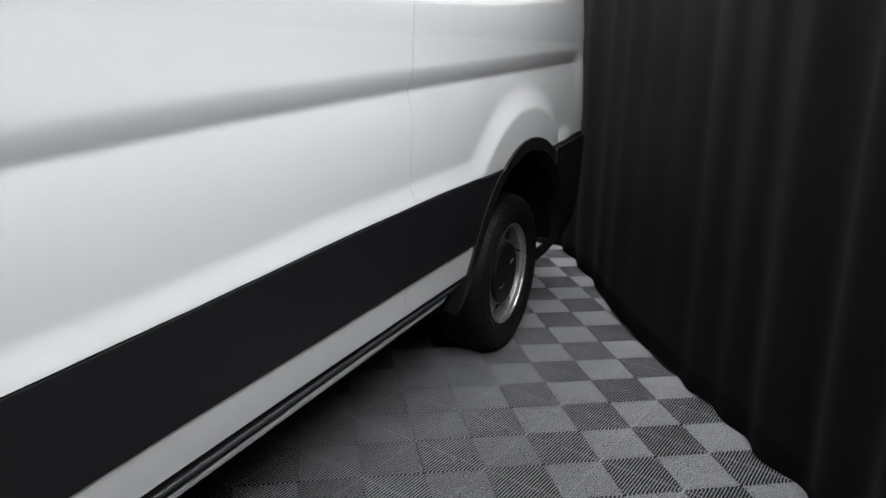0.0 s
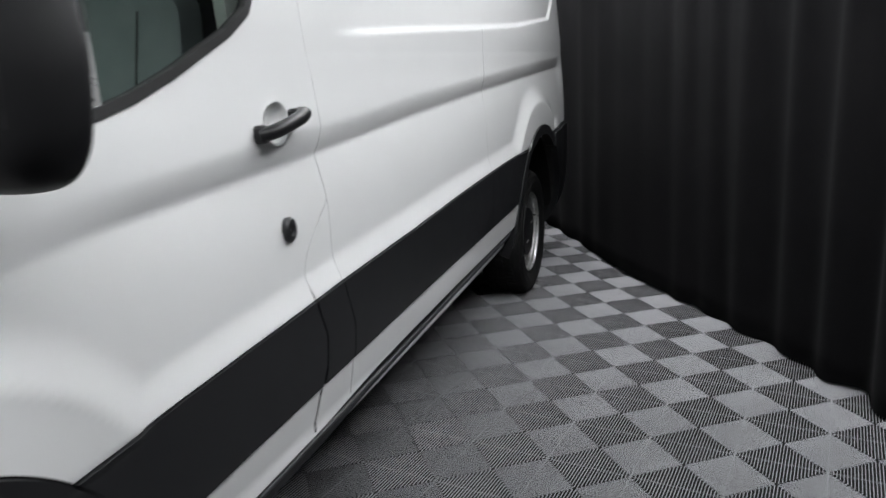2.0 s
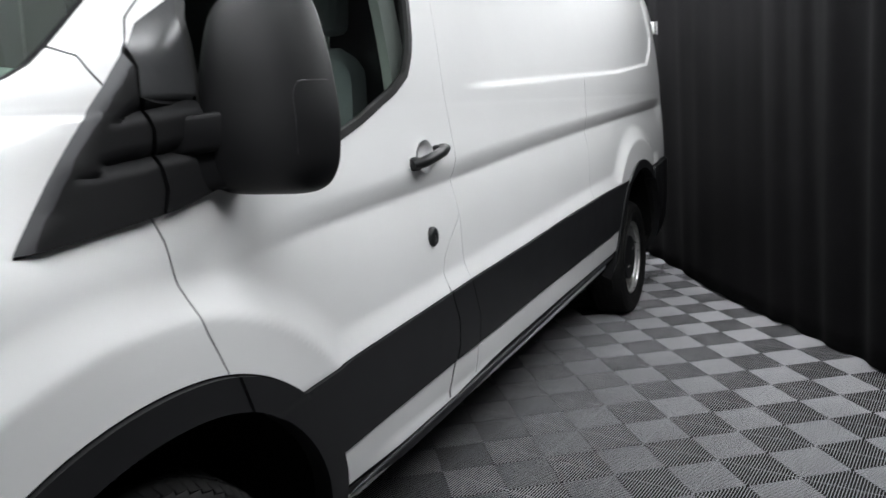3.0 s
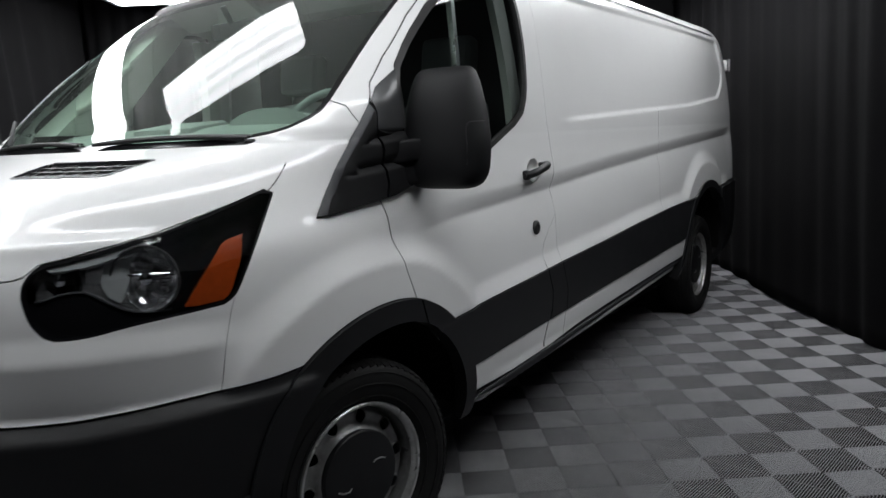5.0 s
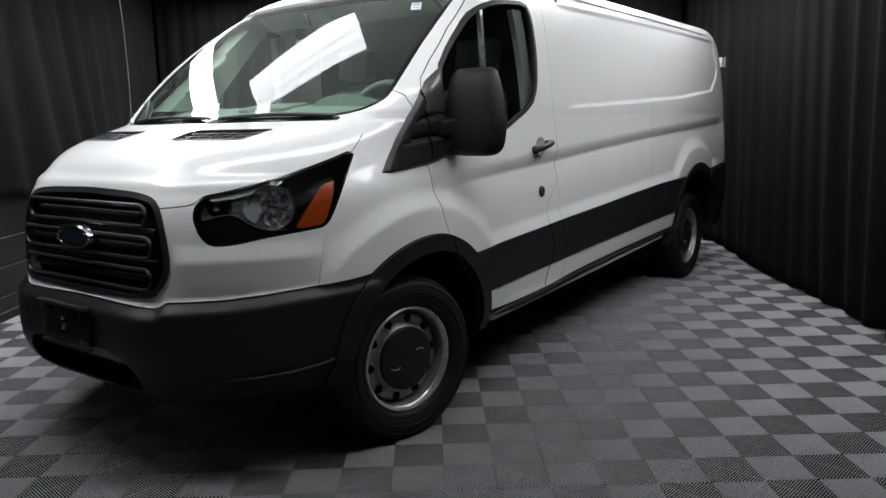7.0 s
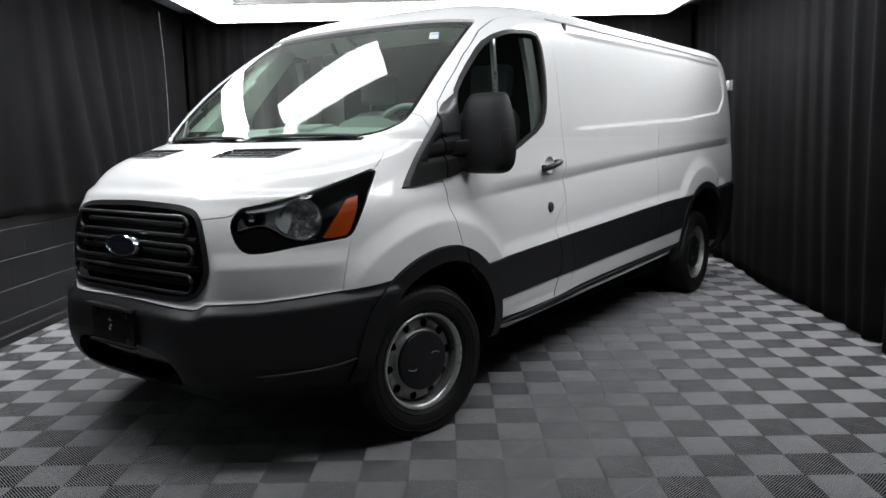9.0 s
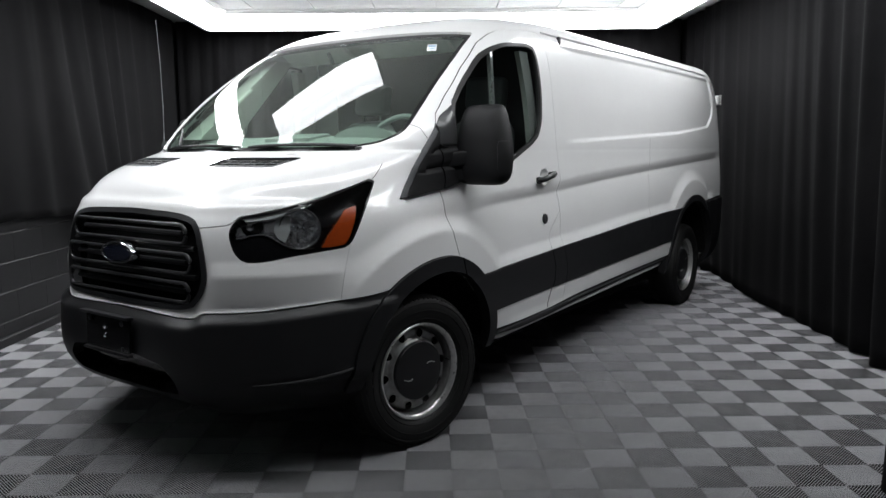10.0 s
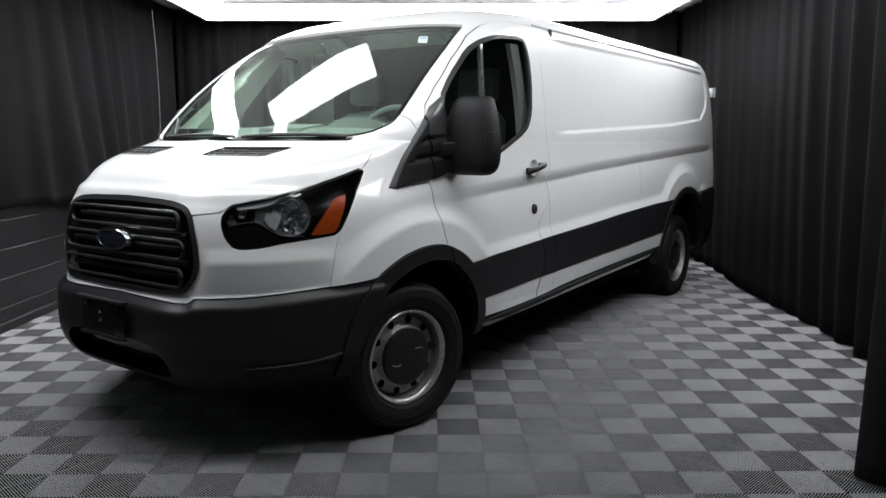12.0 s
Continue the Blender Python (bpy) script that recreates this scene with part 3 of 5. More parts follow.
def skin():
    """Vertices, normals and faces of the left half, with the panels' relief pressed in."""
    x, y, z = skin_grid()
    P = np.stack([x, y, z], -1)

    def normals(P):
        gu, gv = np.gradient(P, axis=1), np.gradient(P, axis=0)
        n = np.cross(gu, gv)
        n /= np.linalg.norm(n, axis=-1, keepdims=True) + 1e-12
        return n

    n = normals(P)
    n[:, 0, 0] = 0
    side = ramp(y, -0.05, 0.35) * (1 - ramp(y, 4.55, 4.72)) * (x > 0.6)
    q = x + y
    d = np.zeros_like(x)
    # groove along the flank: a short face that looks down, then a long one that looks up
    dz = z - groove(y)
    g = np.where(dz > 0, np.clip(1 - dz / 0.066, 0, 1) ** 1.5, np.exp(np.minimum(dz, 0) / 0.13))
    fade = ramp(y, 0.15, 0.75) * (1 - ramp(y, 4.5, 4.68))
    d -= 0.023 * g * fade * side
    # step out over the dark stripe
    hs = z - stripe_top(y)
    front_r = np.hypot(y - ARCH[0], z - ARCH[1])
    rear_r = np.hypot(y - REAR_HUB[0], z - REAR_HUB[1] - 0.01)
    shelf = 0.025 * np.clip(1 - hs / 0.066, 0, 1) * ramp(y, 0.1, 0.3) * (1 - ramp(y, 4.3, 4.6)) * side
    # arches: flares with a crisp ridge that run out into the panel
    away = ramp(z, 0.30, 0.5)
    flare_f = 0.031 * np.where(y > 0.2, ramp(hs, -0.05, 0.005), 1.0) * np.clip((0.705 - front_r) / 0.095, 0, 1) ** 1.3 * (x > 0.6) * away * ramp(y, -0.60, -0.30)
    flare_r = 0.030 * np.where(y < 3.75, ramp(hs, -0.05, 0.005), 1.0) * np.clip((0.825 - rear_r) / 0.10, 0, 1) ** 1.5 * side * (1 - ramp(y, 4.16, 4.26)) * away
    bt = bumper_top(q)
    front = 1 - ramp(y, -0.24, -0.10)
    proud = 0.042 * np.clip((bt + 0.002 - z) / 0.046, 0, 1) ** 0.85 * front

    def over(a, b, k):
        return 0.5 * (a + b + np.sqrt((a - b) ** 2 + k * k) - k)

    d += over(over(over(shelf, flare_f, 0.003), flare_r, 0.004), proud, 0.002)
    # cargo panel
    c = poly_sdf(y, z, CARGO)
    d -= 0.013 * (1 - ramp(c, -0.016, 0.003)) * ramp(y, 1.38, 1.72) * side
    # crease of the nose under the lamp
    d += 0.012 * np.clip(1 - np.abs(z - 0.855) / np.where(z > 0.855, 0.060, 0.130), 0, 1) * ramp(x, 0.50, 0.56) * ramp(0.60 - q, 0.0, 0.22) * (y < 0)
    # rocker hangs straight down under the sill
    d += 0.32 * np.clip(0.47 - z, 0, 0.11) * ramp(y, 0.58, 0.9) * (1 - ramp(y, 3.1, 3.24)) * (x > 0.6)
    # bumper tucked in at its foot
    d -= 0.020 * (1 - ramp(z, 0.41, 0.45)) * front * ramp(q, -0.2, 0.2)
    # edge of the hood over the grille
    d += 0.010 * np.exp(-((z - 1.125) / 0.022) ** 2) * (y < -0.5)
    P = P + n * d[..., None]
    n = normals(P)
    n[:, 0, 0] = 0
    n /= np.linalg.norm(n, axis=-1, keepdims=True) + 1e-12
    rows, cols = x.shape
    idx = np.arange(rows * cols).reshape(rows, cols)
    quads = np.stack([idx[:-1, :-1], idx[:-1, 1:], idx[1:, 1:], idx[1:, :-1]], -1).reshape(-1, 4)
    # plan values used for cutting stay those of the plain skin
    plan = np.stack([x, y, z], -1).reshape(-1, 3)
    return P.reshape(-1, 3), n.reshape(-1, 3), plan, [tuple(f) for f in quads]


class Cutter:
    def __init__(self, P, n, plan):
        self.data = np.concatenate([P, n, plan], 1)

    def values(self, fn):
        pl = self.data[:, 6:]
        return fn(pl[:, 0], pl[:, 1], pl[:, 2])

    def cut(self, faces, fn):
        """Splits faces along fn = 0; returns those inside (negative) and outside."""
        v = self.values(fn)
        v = np.where(np.abs(v) < 1e-7, 1e-7, v)
        neg = v < 0
        inside, outside, made, rows = [], [], {}, []
        base = len(self.data)
        for f in faces:
            k = sum(neg[i] for i in f)
            if k == 0:
                outside.append(f)
            elif k == len(f):
                inside.append(f)
            else:
                a, b = [], []
                for i, j in zip(f, f[1:] + f[:1]):
                    (a if neg[i] else b).append(i)
                    if neg[i] != neg[j]:
                        key = (min(i, j), max(i, j))
                        if key not in made:
                            t = v[key[0]] / (v[key[0]] - v[key[1]])
                            made[key] = base + len(rows)
                            rows.append(self.data[key[0]] * (1 - t) + self.data[key[1]] * t)
                        a.append(made[key])
                        b.append(made[key])
                if len(a) > 2:
                    inside.append(tuple(a))
                if len(b) > 2:
                    outside.append(tuple(b))
        if rows:
            self.data = np.concatenate([self.data, np.array(rows)])
        return inside, outside


def pieces(faces):
    """The faces sorted into connected pieces, crumbs left out."""
    root = {}

    def find(i):
        while root[i] != i:
            root[i] = root[root[i]]
            i = root[i]
        return i

    for f in faces:
        for i in f:
            root.setdefault(i, i)
        a = find(f[0])
        for i in f[1:]:
            root[find(i)] = a
    groups = {}
    for f in faces:
        groups.setdefault(find(f[0]), []).append(f)
    return [g for g in groups.values() if len(g) > 5]


def panel_mesh(name, C, faces, mat, sides=(1,), out=0.0, lip=0.012, mirror_join=False, mid=False):
    """A panel of the skin, moved out along its normals, with its rim turned in by lip."""
    if not faces:
        return None
    used = np.array(sorted({i for f in faces for i in f}))
    pos = {int(i): k for k, i in enumerate(used)}
    P = C.data[used, :3] + C.data[used, 3:6] * out
    n = C.data[used, 3:6] / (np.linalg.norm(C.data[used, 3:6], axis=1, keepdims=True) + 1e-12)
    F = [tuple(pos[i] for i in f) for f in faces]
    edges = {}
    for f in F:
        for i, j in zip(f, f[1:] + f[:1]):
            edges[(i, j)] = 1
    rim = [(i, j) for (i, j) in edges if (j, i) not in edges]
    if mirror_join:
        rim = [(i, j) for i, j in rim if not (abs(P[i, 0]) < 1e-5 and abs(P[j, 0]) < 1e-5)]
    V, N, FF = [P], [n], list(F)
    if lip:
        ids = sorted({i for e in rim for i in e})
        a = {i: len(P) + k for k, i in enumerate(ids)}
        low = {i: len(P) + len(ids) + k for k, i in enumerate(ids)}
        face_n = n[ids]
        V += [P[ids], P[ids] - face_n * lip]
        away = np.zeros((len(ids), 3))
        where = {i: k for k, i in enumerate(ids)}
        for i, j in rim:
            t = np.cross(P[j] - P[i], n[i])
            away[where[i]] += t
            away[where[j]] += t
        away /= np.linalg.norm(away, axis=1, keepdims=True) + 1e-12
        N += [away, away]
        for i, j in rim:
            FF.append((a[j], a[i], low[i], low[j]))
    V, N = np.concatenate(V), np.concatenate(N)
    allV, allN, allF = [], [], []
    for s in sides:
        m = np.array([s, 1, 1])
        o = sum(len(v) for v in allV)
        allV.append(V * m)
        allN.append(N * m)
        allF += [tuple(o + i for i in (f if s > 0 else f[::-1])) for f in FF]
    me = bpy.data.meshes.new(name)
    V, N = np.concatenate(allV), np.concatenate(allN)
    me.from_pydata(V.tolist(), [], allF)
    me.materials.append(mat)
    me.shade_smooth()
    me.normals_split_custom_set_from_vertices(N.tolist())
    return me


def build_van():
    van = thing("cargo_van", "white low-roof cargo van with dark plastic cladding", "van")
    P, n, plan, faces = skin()
    C = Cutter(P, n, plan)

    def band(faces, fn, g):
        """The strip within g of the line fn = 0, then the faces on its two sides."""
        near_, out_ = C.cut(faces, lambda x, y, z: fn(x, y, z) - g)
        in_, strip = C.cut(near_, lambda x, y, z: fn(x, y, z) + g)
        return strip, in_, out_

    def put(name, faces, mat, parent=van, sides=(1, -1), out=0.0, lip=0.012, label="", joined=False):
        """One mesh over the middle when joined, otherwise one for each side."""
        made = []
        for s in ([sides] if joined else [(k,) for k in sides]):
            for piece in ([faces] if joined else pieces(faces)):
                me = panel_mesh(name, C, piece, M[mat], s, out, lip, joined)
                if me:
                    o = new(name, me)
                    o.parent = parent
                    made.append(tagged(o, label))
        return made

    def on_skin(y, z, out=0.0):
        """The place on the left flank at that y and z, moved out along the normal."""
        pl = C.data[:, 6:]
        k = np.argmin((pl[:, 1] - y) ** 2 + (pl[:, 2] - z) ** 2 + (pl[:, 0] < 0.6) * 9)
        return C.data[k, :3] + C.data[k, 3:6] * out

    def door_line(x, y, z):
        """Distance to the door's edge, scaled so that its gap is wide in front and tight behind."""
        tight = np.where((y < 0.8) & (z > 1.47), 1.5, np.where(y < 0.6, 0.62, np.where(z > 1.20, 3.0, np.where(z < 0.60, 0.42, np.where(z < 0.80, 0.75, 1.7)))))
        return poly_sdf(y, z, DOOR) * tight

    rest = faces
    # wheel openings
    def opening(hub, r):
        return lambda x, y, z: np.where(z > hub[1], np.hypot(y - hub[0], z - hub[1]), np.abs(y - hub[0])) - r
    hole, rest = C.cut(rest, lambda x, y, z: np.maximum(opening(ARCH, 0.428)(x, y, z), 0.5 - x))
    hole, rest = C.cut(rest, lambda x, y, z: np.maximum(opening(REAR_HUB, 0.560)(x, y, z), 0.5 - x))
    # screen and cowl
    screen, rest = C.cut(rest, lambda x, y, z: np.maximum(poly_sdf(x, z, SCREEN), y - 1.0))
    rim, screen_in = C.cut(screen, lambda x, y, z: -(poly_sdf(x, z, SCREEN) + 0.020))
    put("windscreen", screen_in, "glass", out=-0.014, lip=0.0, joined=True, label="green-tinted windscreen")
    put("screen_border", rim, "gloss", out=-0.014, lip=0.015, joined=True, label="black border of the windscreen")
    cowl, rest = C.cut(rest, lambda x, y, z: np.maximum(np.maximum(z - 1.364, 1.3475 - z), np.maximum(x - 0.74, y + 0.06)))
    put("cowl", cowl, "seal", out=-0.010, lip=0.01, joined=True, label="black plastic cowl")
    # side glass, seal and mirror foot
    side_only = lambda x, y, z: np.maximum(0.75 - x, y - 2.2)
    win, rest = C.cut(rest, lambda x, y, z: np.maximum(poly_sdf(y, z, WINDOW) - 0.011, side_only(x, y, z)))
    seal, win = C.cut(win, lambda x, y, z: -(poly_sdf(y, z, WINDOW) + 0.008))
    put("window_seal", seal, "seal", out=0.003, lip=0.02, label="black rubber window seal")
    glass_ids = sorted({i for f in win for i in f})
    C.data[glass_ids, 3:6] = (0.985, -0.01, 0.17)
    put("door_window", win, "side_glass", out=-0.010, lip=0.0, label="clear side window")
    sail, rest = C.cut(rest, lambda x, y, z: np.maximum(poly_sdf(y, z, SAIL), side_only(x, y, z)))
    seam, a1, a2 = band(sail, lambda x, y, z: y - lines(z, [(1.15, 0.140), (1.174, 0.150), (1.212, 0.167), (1.244, 0.166), (1.281, 0.158), (1.316, 0.160), (1.348, 0.146), (1.382, 0.146), (1.425, 0.154), (1.457, 0.146), (1.48, 0.140)]), 0.0042)
    quarter, a2 = C.cut(a2, lambda x, y, z: np.maximum(1.374 - z, 0.12 - y))
    sail = a1 + a2
    # chamfer along the foot's front edge
    ids = np.array(sorted({i for f in sail for i in f}))
    edge_d = 0.787 * (C.data[ids, 7] + 0.100) - 0.617 * (C.data[ids, 8] - 1.137)
    slope = np.clip(1 - edge_d / 0.020, 0, 1)[:, None]
    C.data[ids, :3] -= C.data[ids, 3:6] * 0.011 * slope
    tilt = C.data[ids, 3:6] * 0.3 + np.array((0.66, -0.20, 0.06)) + np.array((-0.10, -0.22, 0.30)) * ramp(slope, 0.0, 0.25)
    C.data[ids, 3:6] = tilt / np.linalg.norm(tilt, axis=1, keepdims=True)
    # two scoops pressed into the foot, each with a ledge that looks up
    def scoop(y, z):
        deep = 0
        for tip, foot_z, rise, top in ((0.090, 1.320, 0.12, [(0.09, 1.330), (0.113, 1.354), (0.128, 1.368), (0.16, 1.376), (0.24, 1.389)]),
                                       (0.030, 1.232, 0.11, [(0.03, 1.240), (0.054, 1.264), (0.066, 1.281), (0.109, 1.291), (0.26, 1.308)])):
            low = foot_z + rise * (y - tip)
            v = (z - low) / (lines(y, top) - low)
            deep = deep + 0.017 * ramp(v, 0.0, 0.52) * (1 - ramp(v, 0.62, 1.0)) * ramp(y, tip - 0.01, tip + 0.06)
        return deep
    py, pz = C.data[ids, 7], C.data[ids, 8]
    sink = scoop(py, pz)
    C.data[ids, :3] -= C.data[ids, 3:6] * sink[:, None]
    C.data[ids, 4] += (scoop(py + 0.004, pz) - scoop(py - 0.004, pz)) / 0.008
    C.data[ids, 5] += (scoop(py, pz + 0.004) - scoop(py, pz - 0.004)) / 0.008
    C.data[ids, 3:6] /= np.linalg.norm(C.data[ids, 3:6], axis=1, keepdims=True)
    put("seam", seam, "under", out=0.004, lip=0)
    put("quarter_trim", quarter, "facet", out=0.008, lip=0.02, label="glossy grey trim before the side window")
    # the bevel's highlight is put into its colour: paler grey than the foot
    rim_s, sail = C.cut(sail, lambda x, y, z: 0.787 * (y + 0.100) - 0.617 * (z - 1.137) - 0.017)
    put("foot_edge", rim_s, "rocker", out=0.014, lip=0.022, label="bevelled front edge of the mirror foot, highlight painted as grey")
    put("mirror_foot", sail, "shell", out=0.016, lip=0.025, label="black plastic triangle at the mirror's foot")
    # lamps and grille
    q = lambda x, y: x + y
    lamp, rest = C.cut(rest, lambda x, y, z: np.maximum(poly_sdf(q(x, y), z, LAMP), y - 0.1))
    grl, rest = C.cut(rest, lambda x, y, z: np.maximum(poly_sdf(x, z, GRILLE), y + 0.5))
    # bumpers
    arch_f, rest = C.cut(rest, lambda x, y, z: np.maximum(opening(ARCH, 0.500)(x, y, z), np.maximum(0.6 - x, 0.36 - z)))
    bump, rest = C.cut(rest, lambda x, y, z: np.maximum(z - bumper_top(q(x, y)), y + 0.05))
    intake, bump = C.cut(bump, lambda x, y, z: poly_sdf(x, z, soft_poly([(-0.3, 0.530), (0.31, 0.512), (0.385, 0.445), (0.365, 0.375), (-0.3, 0.375)], 1)) + (y > -0.4) * 1.0)
    strip, bump = C.cut(bump, lambda x, y, z: bumper_top(q(x, y)) - z - 0.006)
    put("seam", strip, "seal", out=-0.012, lip=0)
    tail, rest = C.cut(rest, lambda x, y, z: np.maximum(z - 0.878 - 0.02 * (y - 4.2), 4.12 - y))
    # arch trims
    arch_r, rest = C.cut(rest, lambda x, y, z: np.maximum(opening(REAR_HUB, 0.612)(x, y, z), np.maximum(np.maximum(0.6 - x, 0.36 - z), y - 4.12)))
    seam, a1, a2 = band(arch_f, lambda x, y, z: y - lines(z, [(0.70, 0.275), (0.95, 0.19)]), 0.004)
    arch_f = a1 + a2
    groove_f, arch_f = C.cut(arch_f, lambda x, y, z: -opening(ARCH, 0.496)(x, y, z))
    put("seam", groove_f, "under", out=-0.002, lip=0)
    put("seam", seam, "seal", out=-0.004, lip=0)
    put("wheel_arch_trim", arch_f, "bumper", out=0.014, lip=0.05, label="black plastic wheel arch trim")
    put("wheel_arch_trim", arch_r, "bumper", out=0.010, lip=0.05, label="thin black wheel arch trim")
    bumper = put("front_bumper", bump, "bumper", out=0.0, lip=0.05, joined=True, label="dark grey plastic front bumper")[0]
    put("rear_bumper", tail, "bumper", out=0.02, lip=0.04, joined=True, label="black plastic rear bumper")
    # stripe, sill and rocker
    stripe, rest = C.cut(rest, lambda x, y, z: np.maximum(np.maximum(z - stripe_top(y), stripe_low(y) - z), np.maximum(0.6 - x, 0.1 - y)))
    upper, stripe = C.cut(stripe, lambda x, y, z: stripe_top(y) - z - 0.0035)
    gap, s_door, stripe = band(stripe, door_line, 0.0025)
    gap2, a1, a2 = band(stripe, lambda x, y, z: y - lines(z, SEAM_B), 0.0020)
    gap3, a3, a2 = band(a2, lambda x, y, z: y - lines(z, SEAM_C), 0.0008)
    stripe = a1 + a2 + a3
    put("side_moulding", s_door, "plastic", out=0.006, lip=0.012, label="black moulding on the door")
    put("side_moulding", stripe, "plastic", out=0.006, lip=0.012, label="long black side moulding")
    put("seam", gap + gap2 + gap3 + upper, "under", out=-0.002, lip=0)
    rocker, rest = C.cut(rest, lambda x, y, z: np.maximum(z - sill_low(y), np.maximum(0.6 - x, -0.1 - y)))
    line, rocker, a1 = band(rocker, lambda x, y, z: z - sill_low(y) + 0.014, 0.009)
    put("rocker_edge", a1, "paint", out=0, lip=0.01)
    low, rocker = C.cut(rocker, lambda x, y, z: z - sill_low(y) + 0.044)
    put("rocker_seam", line, "seal", out=-0.012, lip=0)
    put("rocker_panel", rocker, "plastic", out=-0.006, lip=0.03, label="dark rocker strip under the sill")
    for s in (1, -1):
        for drop, rr, inset, kind in ((0.030, 0.0060, 0.0, "rocker"), (0.066, 0.0190, 0.034, "paint")):
            ys = np.linspace(0.60, 3.16, 33)
            xs = np.polyval(np.polyfit(ys, [on_skin(yy, float(sill_low(yy)) - drop)[0] for yy in ys], 2), ys) - inset
            zs = np.polyval(np.polyfit(ys, sill_low(ys) - drop, 2), ys)
            part("rocker_rail", tube(np.stack([s * xs, ys, zs], 1).tolist(), [0.002] + [rr] * 31 + [0.002], 8), M[kind], van, "rounded rail under the sill")
    # hood, nose, fender
    hood, rest = C.cut(rest, lambda x, y, z: np.maximum(poly_sdf(q(x, y), z, HOOD), y - 0.02))
    hood, gap = C.cut(hood, lambda x, y, z: poly_sdf(q(x, y), z, HOOD) + 0.0045)
    vent, hood = C.cut(hood, lambda x, y, z: poly_sdf(x, z, VENT))
    bonnet = put("hood", hood, "paint", lip=0.015, joined=True, label="white hood with a raised middle")[0]
    crumbs, gap = C.cut(gap, lambda x, y, z: 1.295 - z)
    rest = rest + crumbs
    put("seam", gap, "seal", out=-0.008, lip=0)
    vents = put("hood_vent", vent, "under", parent=bonnet, out=-0.009, lip=-0.010, label="black vent set in the hood")
    vent_rim, vent_in = C.cut(vent, lambda x, y, z: -(poly_sdf(x, z, VENT) * np.where(z > 1.316, 2.0, 1.0) + 0.0022))
    for s, o in ((1, vents[0]), (-1, vents[-1])):
        put("vent_frame", vent_rim, "rocker", parent=o, sides=(s,), out=0.002, lip=0.008, label="grey edge of the hood vent")
        for zc in (1.2905, 1.3000, 1.3095):
            bar, _, _ = band(vent_in, lambda x, y, z: z - zc, 0.0012)
            put("slat", bar, "seal", parent=o, sides=(s,), out=-0.004, lip=0.004)
        for xc in np.linspace(0.235, 0.525, 6):
            bar, _, _ = band(vent_in, lambda x, y, z: x - xc, 0.003)
            put("slat", bar, "seal", parent=o, sides=(s,), out=-0.005, lip=0.004)
    low_nose, rest = C.cut(rest, lambda x, y, z: np.maximum(np.maximum(q(x, y) - 0.56, z - 1.10), y + 0.30))
    gap, nose, a2 = band(low_nose, lambda x, y, z: q(x, y) - lines(z, [(0.68, 0.425), (0.747, 0.444), (0.853, 0.471), (0.934, 0.500), (0.96, 0.512), (1.1, 0.56)]), 0.0011)
    rest = rest + a2
    put("seam", gap, "seal", out=-0.004, lip=0)
    put("nose_panel", nose, "paint", lip=0.012, joined=True, label="white panel round grille and lamps")
    joint = lambda x, y, z: z - lines(x, [(0.70, 1.56), (0.80, 1.498), (0.862, 1.468), (0.909, 1.447), (0.944, 1.39), (0.99, 1.30)])
    fore, rest = C.cut(rest, lambda x, y, z: np.maximum(y - 0.118, 1.30 - z))
    gap, below, above = band(fore, joint, 0.0018)
    put("seam", gap, "seal", out=-0.006, lip=0)
    rest = rest + below + above
    fend, rest = C.cut(rest, lambda x, y, z: np.maximum(np.where(z < 1.30, -1.0, joint(x, y, z)), lines(z, [(0.3, -0.30), (0.74, -0.262), (0.80, -0.235), (0.87, -0.205), (0.95, -0.170), (1.044, -0.141), (1.12, -0.137), (1.19, -0.120), (1.383, -0.095), (1.44, -0.08), (1.475, -0.05)]) + y))
    put("fender", fend, "paint", lip=0.012, label="white front fender")
    # door
    flank, rest = C.cut(rest, side_only)
    gap, door, rest2 = band(flank, door_line, 0.0025)
    rest = rest + rest2
    put("seam", gap, "seal", out=-0.0018, lip=0)
    dish, door = C.cut(door, lambda x, y, z: np.hypot((y - 1.116) / 1.08, z - 1.193) - 0.044)
    doors = put("front_door", door, "paint", lip=0.02, label="white front door with a recessed handle")
    # roof, tail, flank
    roof, rest = C.cut(rest, lambda x, y, z: 2.045 - z)
    put("roof", roof, "paint", lip=0.0, joined=True, label="white pressed roof")
    rear, rest = C.cut(rest, lambda x, y, z: 4.70 - y)
    put("rear_door", rear, "paint", lip=0.01, label="white rear door")
    pillar, rest = C.cut(rest, lambda x, y, z: y - np.minimum(1.24, lines(z, [(1.9, 1.24), (2.0, 1.24), (2.05, 1.3)])))
    header, pillar = C.cut(pillar, lambda x, y, z: np.maximum(x - 0.72, 1.9 - z))
    put("roof_header", header, "paint", lip=0.022, joined=True, label="white roof edge over the windscreen")
    put("windscreen_pillar", pillar, "paint", lip=0.022, label="white windscreen pillar")
    low_b, rest = C.cut(rest, lambda x, y, z: np.maximum(z - 0.992, y - 2.0))
    gap2, a1, a2 = band(low_b, lambda x, y, z: y - lines(z, SEAM_B), 0.0014)
    rest = rest + a1 + a2
    put("seam", gap2, "seal", out=-0.004, lip=0)
    low_c, rest = C.cut(rest, lambda x, y, z: z - 1.45)
    gap3, a3, a4 = band(low_c, lambda x, y, z: y - lines(z, SEAM_C), 0.0008)
    rest = rest + a3 + a4
    put("seam", gap3, "seal", out=-0.004, lip=0)
    put("side_panel", rest, "paint", lip=0.01, label="white pressed side panel")

